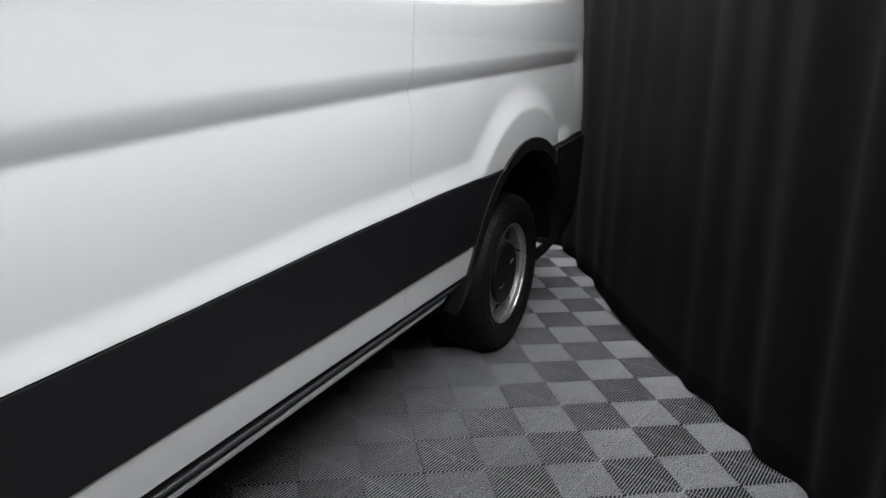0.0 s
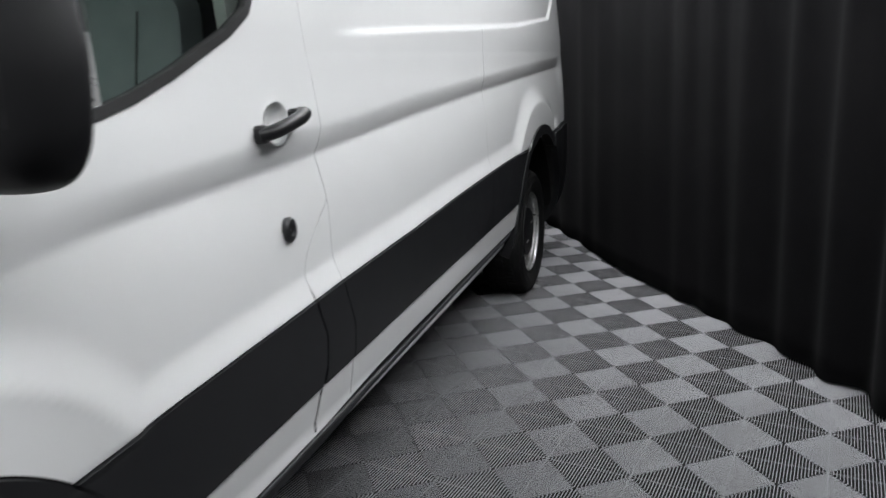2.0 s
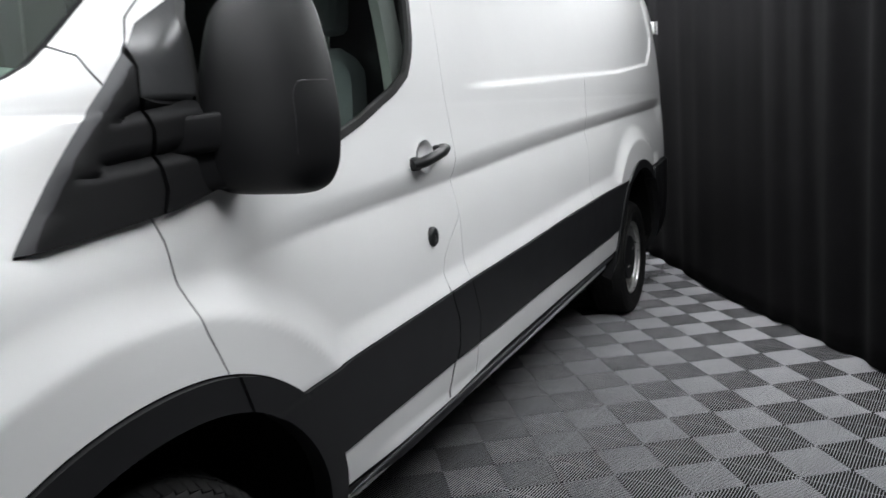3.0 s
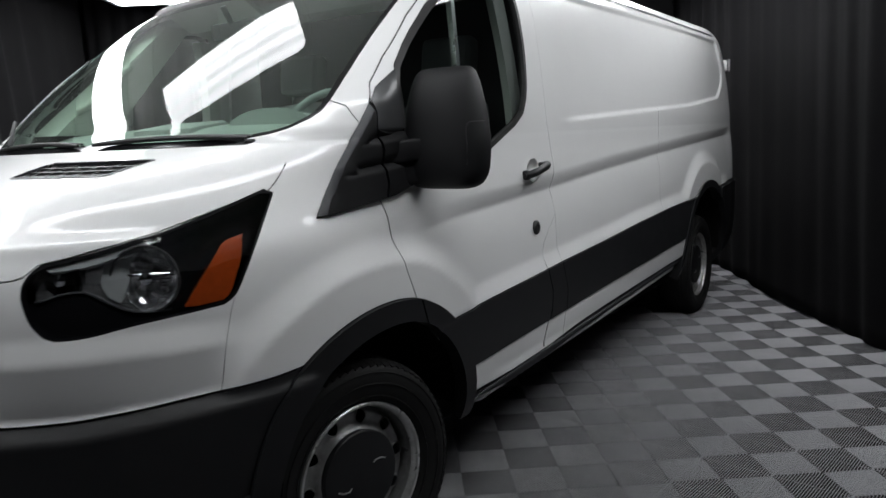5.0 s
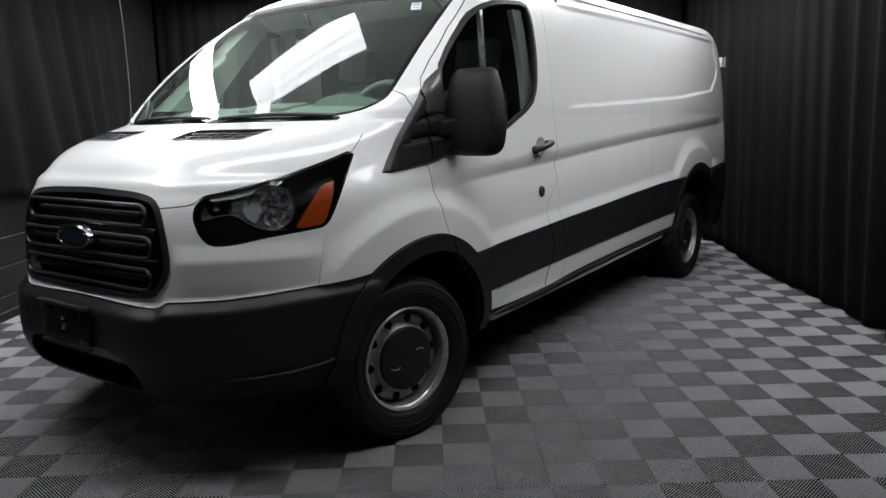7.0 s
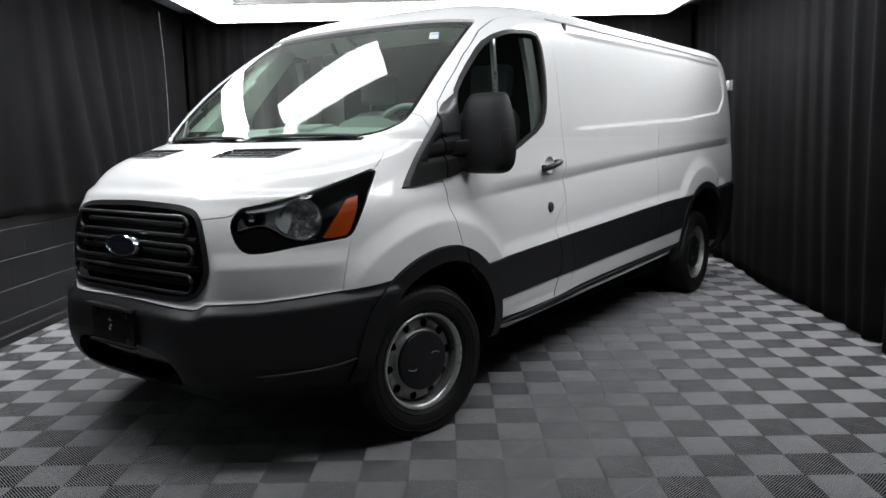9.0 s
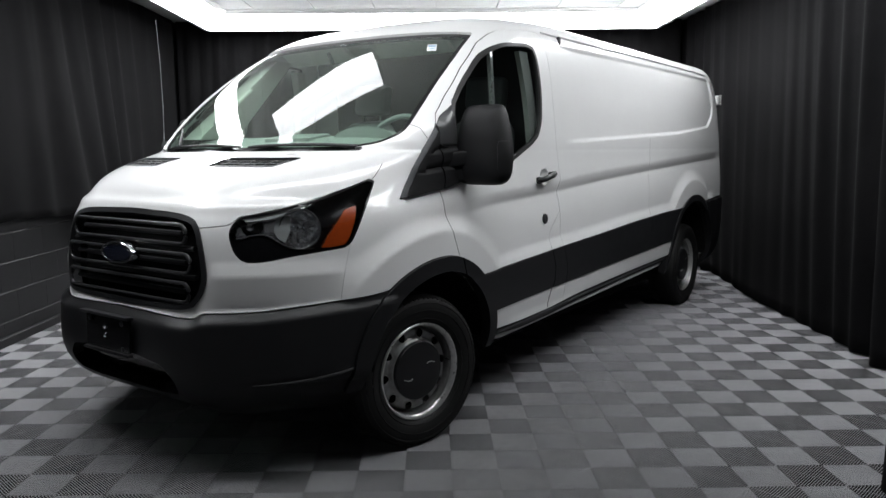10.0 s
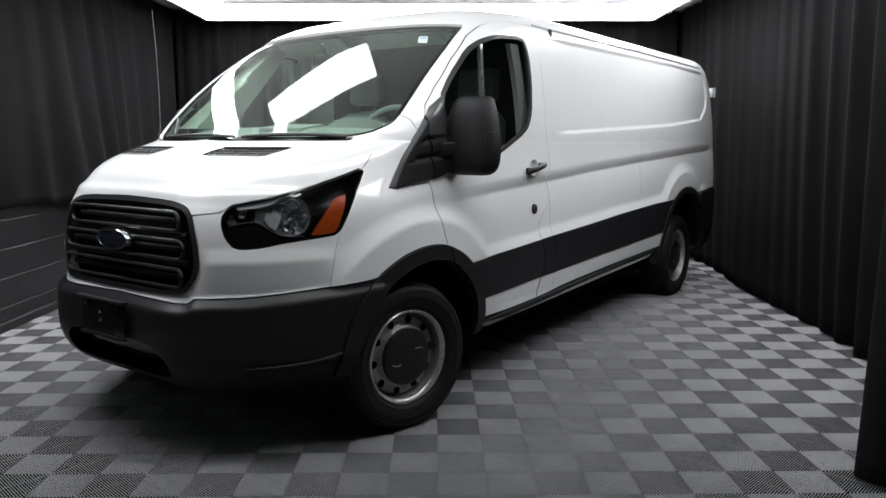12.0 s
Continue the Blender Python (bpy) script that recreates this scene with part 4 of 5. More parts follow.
    # headlights: housing, bowls, amber reflector, clear lens
    for s in (1, -1):
        o = new("headlight", panel_mesh("headlight", C, lamp, M["gloss"], (s,), -0.105, -0.10))
        o.parent = van
        tagged(o, "headlight with black housing and chrome bowls")
        amb, _ = C.cut(lamp, lambda x, y, z: poly_sdf(q(x, y), z, AMBER))
        a = new("side_reflector", panel_mesh("side_reflector", C, amb, M["amber"], (s,), -0.010, 0.03))
        a.parent = o
        tagged(a, "amber side reflector")
        strip, _ = C.cut(lamp, lambda x, y, z: poly_sdf(q(x, y), z, [(-0.10, 1.10), (0.0, 1.13), (0.18, 1.15), (0.30, 1.17), (0.238, 1.110), (0.06, 1.080), (-0.07, 1.070)]))
        a = new("upper_trim", panel_mesh("upper_trim", C, strip, M["cabin"], (s,), -0.006, 0.02))
        a.parent = o
        tagged(a, "pale light-guide strip")
        for bx, by, bz, r, nm in ((0.607, -0.655, 1.046, 0.054, "low_beam"), (0.752, -0.522, 1.036, 0.080, "main_beam")):
            mb = Matrix.Diagonal((s, 1, 1, 1)) @ pose(bx, by, bz, 0, 0, 126) @ Matrix.Translation((-0.010, 0, 0))
            # the bowl is pressed into many small flat mirrors
            rng = random.Random(5)
            b = lathe([(r * 1.04, -0.004), (r, 0.0), (r * 0.96, 0.012), (r * 0.86, 0.026), (r * 0.72, 0.036), (r * 0.55, 0.043), (r * 0.34, 0.048), (0.014, 0.050)], 18)
            for k, v in enumerate(b.verts):
                if k >= 36:
                    v.co.x += rng.uniform(-0.006, 0.006)
            bowl = part(nm, b, M["reflector"], o, "silvered faceted lamp bowl", smooth=False, m=mb)
            b = box(0.006, r * 1.5, 0.007, pose(0.006, 0, r * 0.12), 0.002, seg=1)
            part("bowl_bridge", b, M["chrome"], bowl, "chrome bridge across the bowl", m=Matrix(), smooth=False)
            b = lathe([(0.002, -0.006), (0.015, -0.002), (0.018, 0.012), (0.015, 0.045)], 16)
            part("bulb", b, M["chrome"], bowl, "silvered bulb cap", m=Matrix())
            part("bowl_rim", tube([(-0.004, r * 1.03 * math.cos(2 * math.pi * k / 36), r * 1.03 * math.sin(2 * math.pi * k / 36)) for k in range(36)], 0.003, 6, closed=True), M["satin"], bowl, m=Matrix())
        # silvered carrier round the two bowls
        carrier, _ = C.cut(lamp, lambda x, y, z: np.maximum.reduce([
            poly_sdf(q(x, y), z, [(-0.13, 1.060), (-0.05, 1.080), (0.06, 1.086), (0.24, 1.116), (0.31, 1.095), (0.345, 1.040), (0.335, 0.985), (0.28, 0.952), (0.16, 0.962), (0.07, 1.000), (-0.03, 1.018), (-0.14, 1.005)]),
            0.08 - np.hypot((q(x, y) - 0.248) * 0.90, z - 1.038), 0.047 - np.hypot((q(x, y) + 0.040) * 0.80, z - 1.058)]))
        a = new("carrier", panel_mesh("carrier", C, carrier, M["reflector"], (s,), -0.034, 0.03))
        a.parent = o
        tagged(a, "silvered carrier round the bowls")
        # pale scoop between the bowls
        scoop, _ = C.cut(lamp, lambda x, y, z: poly_sdf(q(x, y), z, [(0.095, 1.092), (0.180, 1.106), (0.178, 1.040), (0.150, 0.985), (0.110, 1.000), (0.082, 1.035)]))
        a = new("inner_blade", panel_mesh("inner_blade", C, scoop, M["cabin"], (s,), -0.030, 0.03))
        a.parent = o
        tagged(a, "pale grey scoop between the bowls")
        # dark shield whose upper edge runs in a wave under the bowls
        WAVE = [(-0.17, 1.000), (-0.086, 1.010), (-0.035, 1.023), (0.030, 1.022), (0.070, 1.008), (0.110, 0.988), (0.163, 0.966), (0.215, 0.958), (0.278, 0.956), (0.36, 0.960)]
        shield, _ = C.cut(lamp, lambda x, y, z: np.maximum(z - lines(q(x, y), WAVE), q(x, y) - 0.34))
        a = new("lower_shield", panel_mesh("lower_shield", C, shield, M["gloss"], (s,), -0.022, 0.03))
        a.parent = o
        tagged(a, "gloss black shield with a wavy upper edge")
        nose_pts = C.data[sorted({i for f in shield for i in f})]
        line = []
        for qq in np.linspace(-0.12, 0.30, 22):
            zz = float(lines(qq, WAVE))
            k = np.argmin((nose_pts[:, 6] + nose_pts[:, 7] - qq) ** 2 + (nose_pts[:, 8] - zz) ** 2)
            line.append(tuple(nose_pts[k, :3] - nose_pts[k, 3:6] * 0.020))
        part("shield_edge", tube([(s * a_, b_, c_) for a_, b_, c_ in line], 0.0028, 6), M["rocker"], a, "grey edge line of the shield")
        lens = new("lens", panel_mesh("lens", C, lamp, M["lens"], (s,), -0.002, 0.0))
        lens.parent = o
        tagged(lens, "clear lens")
        ringp, _ = C.cut(lamp, lambda x, y, z: -(poly_sdf(q(x, y), z, LAMP) + 0.007))
        rg = new("bezel", panel_mesh("bezel", C, ringp, M["gloss"], (s,), -0.001, 0.02))
        rg.parent = o

    # grille: recessed back, surround, rounded bars, badge
    gr = put("grille", grl, "under", out=-0.075, lip=-0.07, joined=True, label="black grille with rounded bars")[0]
    edge, mid_g = C.cut(grl, lambda x, y, z: -(poly_sdf(x, z, GRILLE) + 0.020))
    put("surround", edge, "plastic", parent=gr, out=0.006, lip=0.05, joined=True, label="satin black surround")

    def nose_y(xv, zv):
        L = smooth_table(LEVELS, 6)
        k = np.argmin(np.abs(L[:, 0] - zv))
        return float(flat_middle(xv, zv)) + L[k, 1] + L[k, 7] * xv * xv + (L[k, 3] * (1 - math.sqrt(max(0.0, 1 - ((abs(xv) - L[k, 6]) / (L[k, 2] - L[k, 6])) ** 2))) if abs(xv) > L[k, 6] else 0)

    for zc, half, h in ((1.020, 0.410, 0.078), (0.905, 0.445, 0.078), (0.789, 0.440, 0.078)):
        # each bar is a long rounded frame
        pts = []
        for a, c in rounded(2 * half, h, h * 0.42, 5):
            for_x = a
            pts.append((for_x, nose_y(for_x, zc) - 0.004, zc + c))
        full = []
        for p, r in zip(pts, pts[1:] + pts[:1]):
            k = 14 if abs(p[0] - r[0]) > 0.3 else 1
            for t in range(k):
                xx = p[0] + (r[0] - p[0]) * t / k
                full.append((xx, nose_y(xx, zc) - 0.004, p[2] + (r[2] - p[2]) * t / k))
        part("grille_bar", tube(full, 0.0085, 8, closed=True, flat=0.9), M["satin"], gr, "satin black rounded bar frame")
    for zc, half in ((1.020, 0.36), (0.962, 0.44), (0.905, 0.40), (0.847, 0.45), (0.789, 0.40), (0.734, 0.42)):
        line = [(half * t / 12, nose_y(half * t / 12, zc) + 0.022, zc) for t in range(-12, 13)]
        part("grille_bar", tube(line, 0.013, 8, flat=0.9), M["plastic"], gr)
    ell = lambda a, b_, yy: [(a * math.cos(2 * math.pi * k / 40), yy, b_ * math.sin(2 * math.pi * k / 40)) for k in range(40)]
    bd = part("badge", loft([ell(0.120, 0.048, 0.02), ell(0.122, 0.050, -0.006), ell(0.117, 0.046, -0.016), ell(0.108, 0.039, -0.017), ell(0.106, 0.037, -0.010)]), M["chrome"], gr, "oval chrome badge rim", m=pose(0.0, -0.860, 0.925))
    part("badge_field", loft([ell(0.107, 0.038, -0.008), ell(0.100, 0.034, -0.014), ell(0.05, 0.016, -0.0165)]), M["badge"], bd, "dark blue oval field")

    # plate holder and lower intake
    put("intake", intake, "gloss", parent=bumper, out=-0.06, lip=-0.06, joined=True, label="dark lower air intake")
    pl = part("plate_holder", box(0.325, 0.014, 0.165, pose(-0.01, -0.929, 0.588, -3), 0.006), M["gloss"], bumper, "black plate holder with two bolts")
    b = bmesh.new()
    for zz, w_, d_ in ((0.667, 0.36, 0.034), (0.508, 0.34, 0.026)):
        box(w_, d_, 0.014, pose(-0.01, -0.937, zz, -3), 0.005, b)
    part("holder_lip", b, M["plastic"], pl)
    for xx, zz in ((-0.02, 0.615), (-0.02, 0.575), (-0.13, 0.64), (0.11, 0.64), (0.11, 0.53)):
        part("bolt", lathe([(0.011, 0), (0.011, 0.004), (0.006, 0.007), (0.001, 0.007)], 12), M["chrome" if abs(xx) < 0.05 else "satin"], pl, m=pose(xx, -0.936, zz, 0, 0, -90))
    part("tow_hook", tube([(0.30, -0.845, 0.445), (0.315, -0.870, 0.447)], 0.006), M["chrome"], bumper)
    crease = [(0.938, -0.318, 0.486), (0.920, -0.362, 0.466), (0.885, -0.445, 0.448), (0.83, -0.545, 0.436), (0.76, -0.65, 0.432), (0.68, -0.735, 0.430)]
    for s in (1, -1):
        part("bumper_crease", tube([(s * (x + 0.026), y - 0.022, z) for x, y, z in crease], [0.003, 0.006, 0.008, 0.007, 0.005, 0.002], 8), M["plastic"], bumper)

    # inside of the wheel arches, floor pan, tail and inner lining
    for s in (1, -1):
        for hub, r in ((ARCH, 0.437), (REAR_HUB, 0.570)):
            b = bmesh.new()
            pr = [(s * 0.985, 0), (s * 0.55, 0)]
            rows_ = []
            for xx in (0.972, 0.80, 0.58):
                rows_.append([b.verts.new((s * xx, hub[0] + (r + 0.0) * math.cos(radians(a)), hub[1] + r * math.sin(radians(a)))) for a in range(4, 177, 8)])
            for p, qq in zip(rows_, rows_[1:]):
                for k in range(len(p) - 1):
                    b.faces.new((p[k], p[k + 1], qq[k + 1], qq[k]))
            b.faces.new(rows_[-1])
            part("wheel_house", b, M["under"], van, "dark wheel arch liner")
    part("floor_pan", box(1.70, 4.0, 0.19, pose(0, 2.55, 0.375), 0.03), M["under"], van, "dark underbody")
    part("chassis_rail", box(0.12, 4.9, 0.12, pose(0.5, 2.05, 0.35), 0.02), M["under"], van)
    part("chassis_rail", box(0.12, 4.9, 0.12, pose(-0.5, 2.05, 0.35), 0.02), M["under"], van)
    part("axle", tube([(-0.8, REAR_HUB[0], 0.34), (-0.2, REAR_HUB[0], 0.34), (0.0, REAR_HUB[0], 0.33), (0.2, REAR_HUB[0], 0.34), (0.8, REAR_HUB[0], 0.34)], [0.05, 0.05, 0.14, 0.05, 0.05], 12), M["under"], van)
    part("axle", tube([(-0.8, 0, 0.33), (0.8, 0, 0.33)], 0.045, 12), M["under"], van)
    part("bulkhead", box(1.80, 0.03, 1.50, pose(0, 1.48, 1.26), 0.01), M["shade"], van, "dark bulkhead behind the seats")
    part("radiator_support", box(1.3, 0.06, 0.75, pose(0, -0.62, 0.72), 0.02), M["under"], van)
    part("firewall", box(1.1, 0.05, 0.85, pose(0, -0.10, 0.90), 0.02), M["under"], van)
    rear_rail = part("rear_step", box(1.86, 0.16, 0.17, pose(0, 4.87, 0.66), 0.03), M["plastic"], van, "black rear step bumper")
    part("corner_cap", lathe([(0.001, -0.02), (0.022, -0.018), (0.028, 0), (0.022, 0.018), (0.001, 0.02)], 14), M["gloss"], rear_rail, m=pose(0.955, 4.86, 0.83))
    hinge = part("rear_hinge", box(0.035, 0.10, 0.085, pose(0.905, 4.80, 1.80, 0, 0, 12), 0.012), M["fitting"], van, "white rear door hinge")
    part("hinge_pin", tube([(0.928, 4.83, 1.755), (0.928, 4.83, 1.85)], 0.010), M["steel"], hinge)

    build_cabin(van)
    build_mirrors(van)
    build_wheels(van)
    build_fittings(van, doors)
    return van


def build_cabin(van):
    # dashboard: a rounded shelf under the screen, with binnacle
    prof = [(-0.17, 1.20), (-0.10, 1.330), (0.04, 1.375), (0.16, 1.412), (0.27, 1.425), (0.36, 1.405), (0.40, 1.34), (0.42, 1.20), (0.40, 1.05), (0.30, 0.85), (-0.10, 0.85)]
    secs = []
    for xx in np.linspace(-0.88, 0.88, 15):
        k = 0.16 * xx * xx
        secs.append([(xx, y + k, z) for y, z in prof])
    dash = part("dashboard", loft(secs), M["cabin"], van, "grey moulded dashboard")
    part("binnacle", loft([[(0.46 + a * 0.20, 0.20 + 0.06 * t, 1.405 + max(0, c) * (0.062 - 0.012 * t)) for a, c in [(math.cos(radians(v)), math.sin(radians(v))) for v in range(0, 181, 15)]] for t in range(4)]), M["cabin"], dash)
    part("screen_hood", box(0.34, 0.18, 0.05, pose(0, 0.20, 1.405, 8), 0.02), M["cabin"], dash)
    # steering wheel
    whl = part("steering_wheel", bmesh.new(), M["seat"], van, "dark steering wheel")
    ring = [(0.19 * math.cos(2 * math.pi * k / 36), 0.19 * math.sin(2 * math.pi * k / 36), 0) for k in range(36)]
    mw = pose(0.47, 0.42, 1.365, 58)
    part("rim", tube(ring, 0.015, 10, closed=True), M["seat"], whl, m=mw)
    part("hub", lathe([(0.001, 0.03), (0.07, 0.025), (0.085, 0), (0.06, -0.04), (0.001, -0.05)], 20, "Z"), M["satin"], whl, m=mw)
    for a in (0, 180, 270):
        part("spoke", box(0.12, 0.035, 0.014, pose(0, 0, 0, 0, 0, a) @ pose(0.12, 0, 0), 0.005), M["satin"], whl, m=mw)
    # seats
    for xx in (0.46, -0.46):
        seat = part("cab_seat", box(0.50, 0.52, 0.16, pose(xx, 0.92, 0.86, 4), 0.05, seg=3), M["seat"], van, "grey vinyl seat")
        secs = []
        for k in range(17):
            t = k / 16
            w_ = 0.25 * (1 - 0.18 * t ** 3) * math.sqrt(1 - 0.7 * max(0.0, (t - 0.84) / 0.16) ** 2)
            yy, zz = 1.17 + 0.16 * t, 0.92 + 0.62 * t
            secs.append([(xx + w_ * a * (1 if abs(a) < 1 else 1), yy + 0.060 * c - 0.035 * a * a * (c < 0), zz + 0.012 * c) for a, c in [(math.copysign(abs(math.cos(v)) ** 0.5, math.cos(v)), math.copysign(abs(math.sin(v)) ** 0.7, math.sin(v))) for v in np.linspace(0, 2 * math.pi, 20, endpoint=False)]])
        rest = part("backrest", loft(secs), M["seat"], seat)
        for dx in (-0.12, 0.12):
            part("piping", tube([(xx + dx * (1 - 0.2 * t), 1.17 + 0.16 * t - 0.064, 0.92 + 0.62 * t) for t in np.linspace(0.05, 0.86, 10)], 0.004, 6), M["satin"], rest, "dark stitched seam")
        hr = part("headrest", box(0.27, 0.11, 0.20, pose(xx, 1.36, 1.69, -8), 0.045, seg=3), M["seat"], seat)
        for dx in (-0.07, 0.07):
            part("headrest_post", tube([(xx + dx, 1.34, 1.50), (xx + dx, 1.355, 1.62)], 0.006), M["chrome"], hr)
    # door and pillar trims
    for s in (1, -1):
        secs = []
        for k in range(9):
            t = k / 8
            yy, zz, xx = 1.10 + 0.05 * t - 0.10 * t * t, 1.30 + 0.58 * t, 0.925 - 0.055 * t
            secs.append([(s * (xx + a * 0.02), yy + c * 0.045, zz) for a, c in ((1, -1), (1, 1), (-1, 1), (-1, -0.6))])
        part("pillar_trim", loft(secs), M["trim"], van, "pale plastic pillar trim")
        secs = []
        for k in range(9):
            t = k / 8
            yy, zz, xx = 0.13 + 0.60 * t, 1.42 + 0.50 * t, 0.845 - 0.075 * t
            deep = 0.17 * (1 - 0.5 * t) if s < 0 else 0.035
            secs.append([(s * (xx + a * 0.03), yy + c * deep + deep - 0.015, zz) for a, c in ((1, -1), (1, 1), (-1, 1), (-1, -0.6))])
        pt = part("pillar_trim", loft(secs), M["trim"], van, "pale plastic windscreen pillar trim")
        part("grab_handle", tube([(s * 0.80, 0.28, 1.52), (s * 0.755, 0.32, 1.55), (s * 0.735, 0.42, 1.64), (s * 0.735, 0.47, 1.68), (s * 0.76, 0.54, 1.72)], 0.016, 10), M["trim"], pt, "pale grab handle")
        part("door_trim", box(0.03, 0.74, 0.62, pose(s * 0.925, 0.82, 0.95), 0.012), M["cabin"], van)
    part("headliner", box(1.30, 0.62, 0.03, pose(0, 1.17, 1.985, 2), 0.012), M["trim"], van, "pale headlining")
    part("sun_visor", box(0.52, 0.17, 0.025, pose(0.36, 0.72, 1.925, -30), 0.01), M["trim"], van)
    part("sun_visor", box(0.52, 0.17, 0.025, pose(-0.36, 0.72, 1.925, -30), 0.01), M["trim"], van)
    mir = part("rear_view_mirror", box(0.24, 0.035, 0.065, pose(0, 0.50, 1.80, 10), 0.014), M["satin"], van, "dark inside mirror")
    part("stem", tube([(0, 0.45, 1.885), (0, 0.49, 1.82)], 0.012), M["satin"], mir)
    # sticker on the screen's upper corner: white card with pale printed bars
    a = Vector((0.700, 0.462, 1.856))
    st = part("sticker", box(0.047, 0.003, 0.060, Matrix(), 0.001, seg=1), M["white"], van, "white service sticker with pale print", m=pose(*a, -52, 0, 30))
    part("printed_bar", box(0.036, 0.001, 0.016, pose(0, -0.0022, 0.012)), M["blue"], st, m=Matrix(), smooth=False)
    part("printed_bar", box(0.030, 0.001, 0.006, pose(0, -0.0022, -0.014)), M["blue"], st, m=Matrix(), smooth=False)


def build_mirrors(van):
    for s in (1, -1):
        head_m = Matrix.Diagonal((s, 1, 1, 1)) @ pose(1.088, 0.345, 1.380, 0, 0, 0) @ Matrix.Diagonal((1.05, 1, 1, 1))
        mir = part("wing_mirror", bmesh.new(), M["plastic"], van, "large black plastic wing mirror")
        # head: sections stacked upwards, tapering to the top
        secs = []
        rows_ = [(-0.196, 0.060, 0.014), (-0.193, 0.085, 0.032), (-0.184, 0.108, 0.052), (-0.165, 0.126, 0.068), (-0.13, 0.138, 0.079), (-0.06, 0.142, 0.084), (0.02, 0.132, 0.084), (0.09, 0.117, 0.080), (0.135, 0.104, 0.072), (0.160, 0.092, 0.058), (0.172, 0.076, 0.038), (0.174, 0.060, 0.020)]
        for zz, hw, hd in smooth_table(np.array(rows_), 4):
            sec = []
            for k in range(56):
                v = 2 * math.pi * k / 56
                c, sn = math.cos(v), math.sin(v)
                e = 0.55
                xx = math.copysign(abs(c) ** e, c) * hw
                yy = math.copysign(abs(sn) ** 0.8, sn) * hd
                if yy > 0:
                    yy *= 0.45
                sec.append((xx + 0.02 * (0.1 - zz) * (xx > 0), yy + 0.015 * zz / 0.18, zz))
            secs.append(sec)
        part("mirror_head", loft(secs), M["shell"], mir, m=head_m)
        part("mirror_glass", loft([[(x_ * 0.80, 0.030, z_ * 0.84 - 0.01) for x_, z_ in rounded(0.25, 0.32, 0.04, 4)], [(x_ * 0.80, 0.041, z_ * 0.84 - 0.01) for x_, z_ in rounded(0.25, 0.32, 0.04, 4)]]), M["chrome"], mir, "mirror glass", m=head_m)
        # cap seam on the outer corner
        R_ = np.array(rows_)
        seam = []
        for deg, zz in [(-6 - 3.2 * k, 0.006) for k in range(12)] + [(-46, 0.004), (-50, -0.002), (-53, -0.012), (-54, -0.024)] + [(-54, -0.024 - 0.012 * k) for k in range(1, 9)]:
            hw, hd = np.interp(zz, R_[:, 0], R_[:, 1]), np.interp(zz, R_[:, 0], R_[:, 2])
            c, sn = math.cos(radians(deg)), math.sin(radians(deg))
            seam.append((c ** 0.55 * hw + 0.02 * (0.1 - zz), -abs(sn) ** 0.8 * hd + 0.015 * zz / 0.18, zz))
        part("cap_seam", tube(seam, 0.0011, 6), M["satin"], mir, "fine seam of the indicator cap", m=head_m)
        # arm: one thick foot that leaves the triangle and runs into the head
        secs = []
        for k in range(10):
            t = k / 9
            e = t * t * (3 - 2 * t)
            y0, y1 = 0.172 + 0.088 * e, 0.285 + 0.095 * e
            z0, z1 = 1.262 + 0.012 * e, 1.334 + 0.014 * e
            xx = 0.925 + 0.135 * t
            sec = []
            for v in np.linspace(0, 2 * math.pi, 28, endpoint=False):
                c, sn = math.cos(v), math.sin(v)
                sec.append((s * xx, (y0 + y1) / 2 + math.copysign(abs(c) ** 0.32, c) * (y1 - y0) / 2, (z0 + z1) / 2 + math.copysign(abs(sn) ** 0.32, sn) * (z1 - z0) / 2))
            secs.append(sec)
        part("mirror_arm", loft(secs), M["shell"], mir, "thick black mirror arm")
        secs = []
        for k in range(8):
            t = k / 7
            y0, y1 = 0.185 + 0.100 * t, 0.285 + 0.085 * t
            z0, z1 = 1.195 + 0.006 * t, 1.335 - 0.010 * t
            sec = []
            for v in np.linspace(0, 2 * math.pi, 24, endpoint=False):
                c, sn = math.cos(v), math.sin(v)
                sec.append((s * (0.93 + 0.12 * t), (y0 + y1) / 2 + math.copysign(abs(c) ** 0.3, c) * (y1 - y0) / 2, (z0 + z1) / 2 + math.copysign(abs(sn) ** 0.3, sn) * (z1 - z0) / 2))
            secs.append(sec)
        part("arm_hinge", loft(secs), M["shell"], mir, "lower hinge block of the mirror arm")


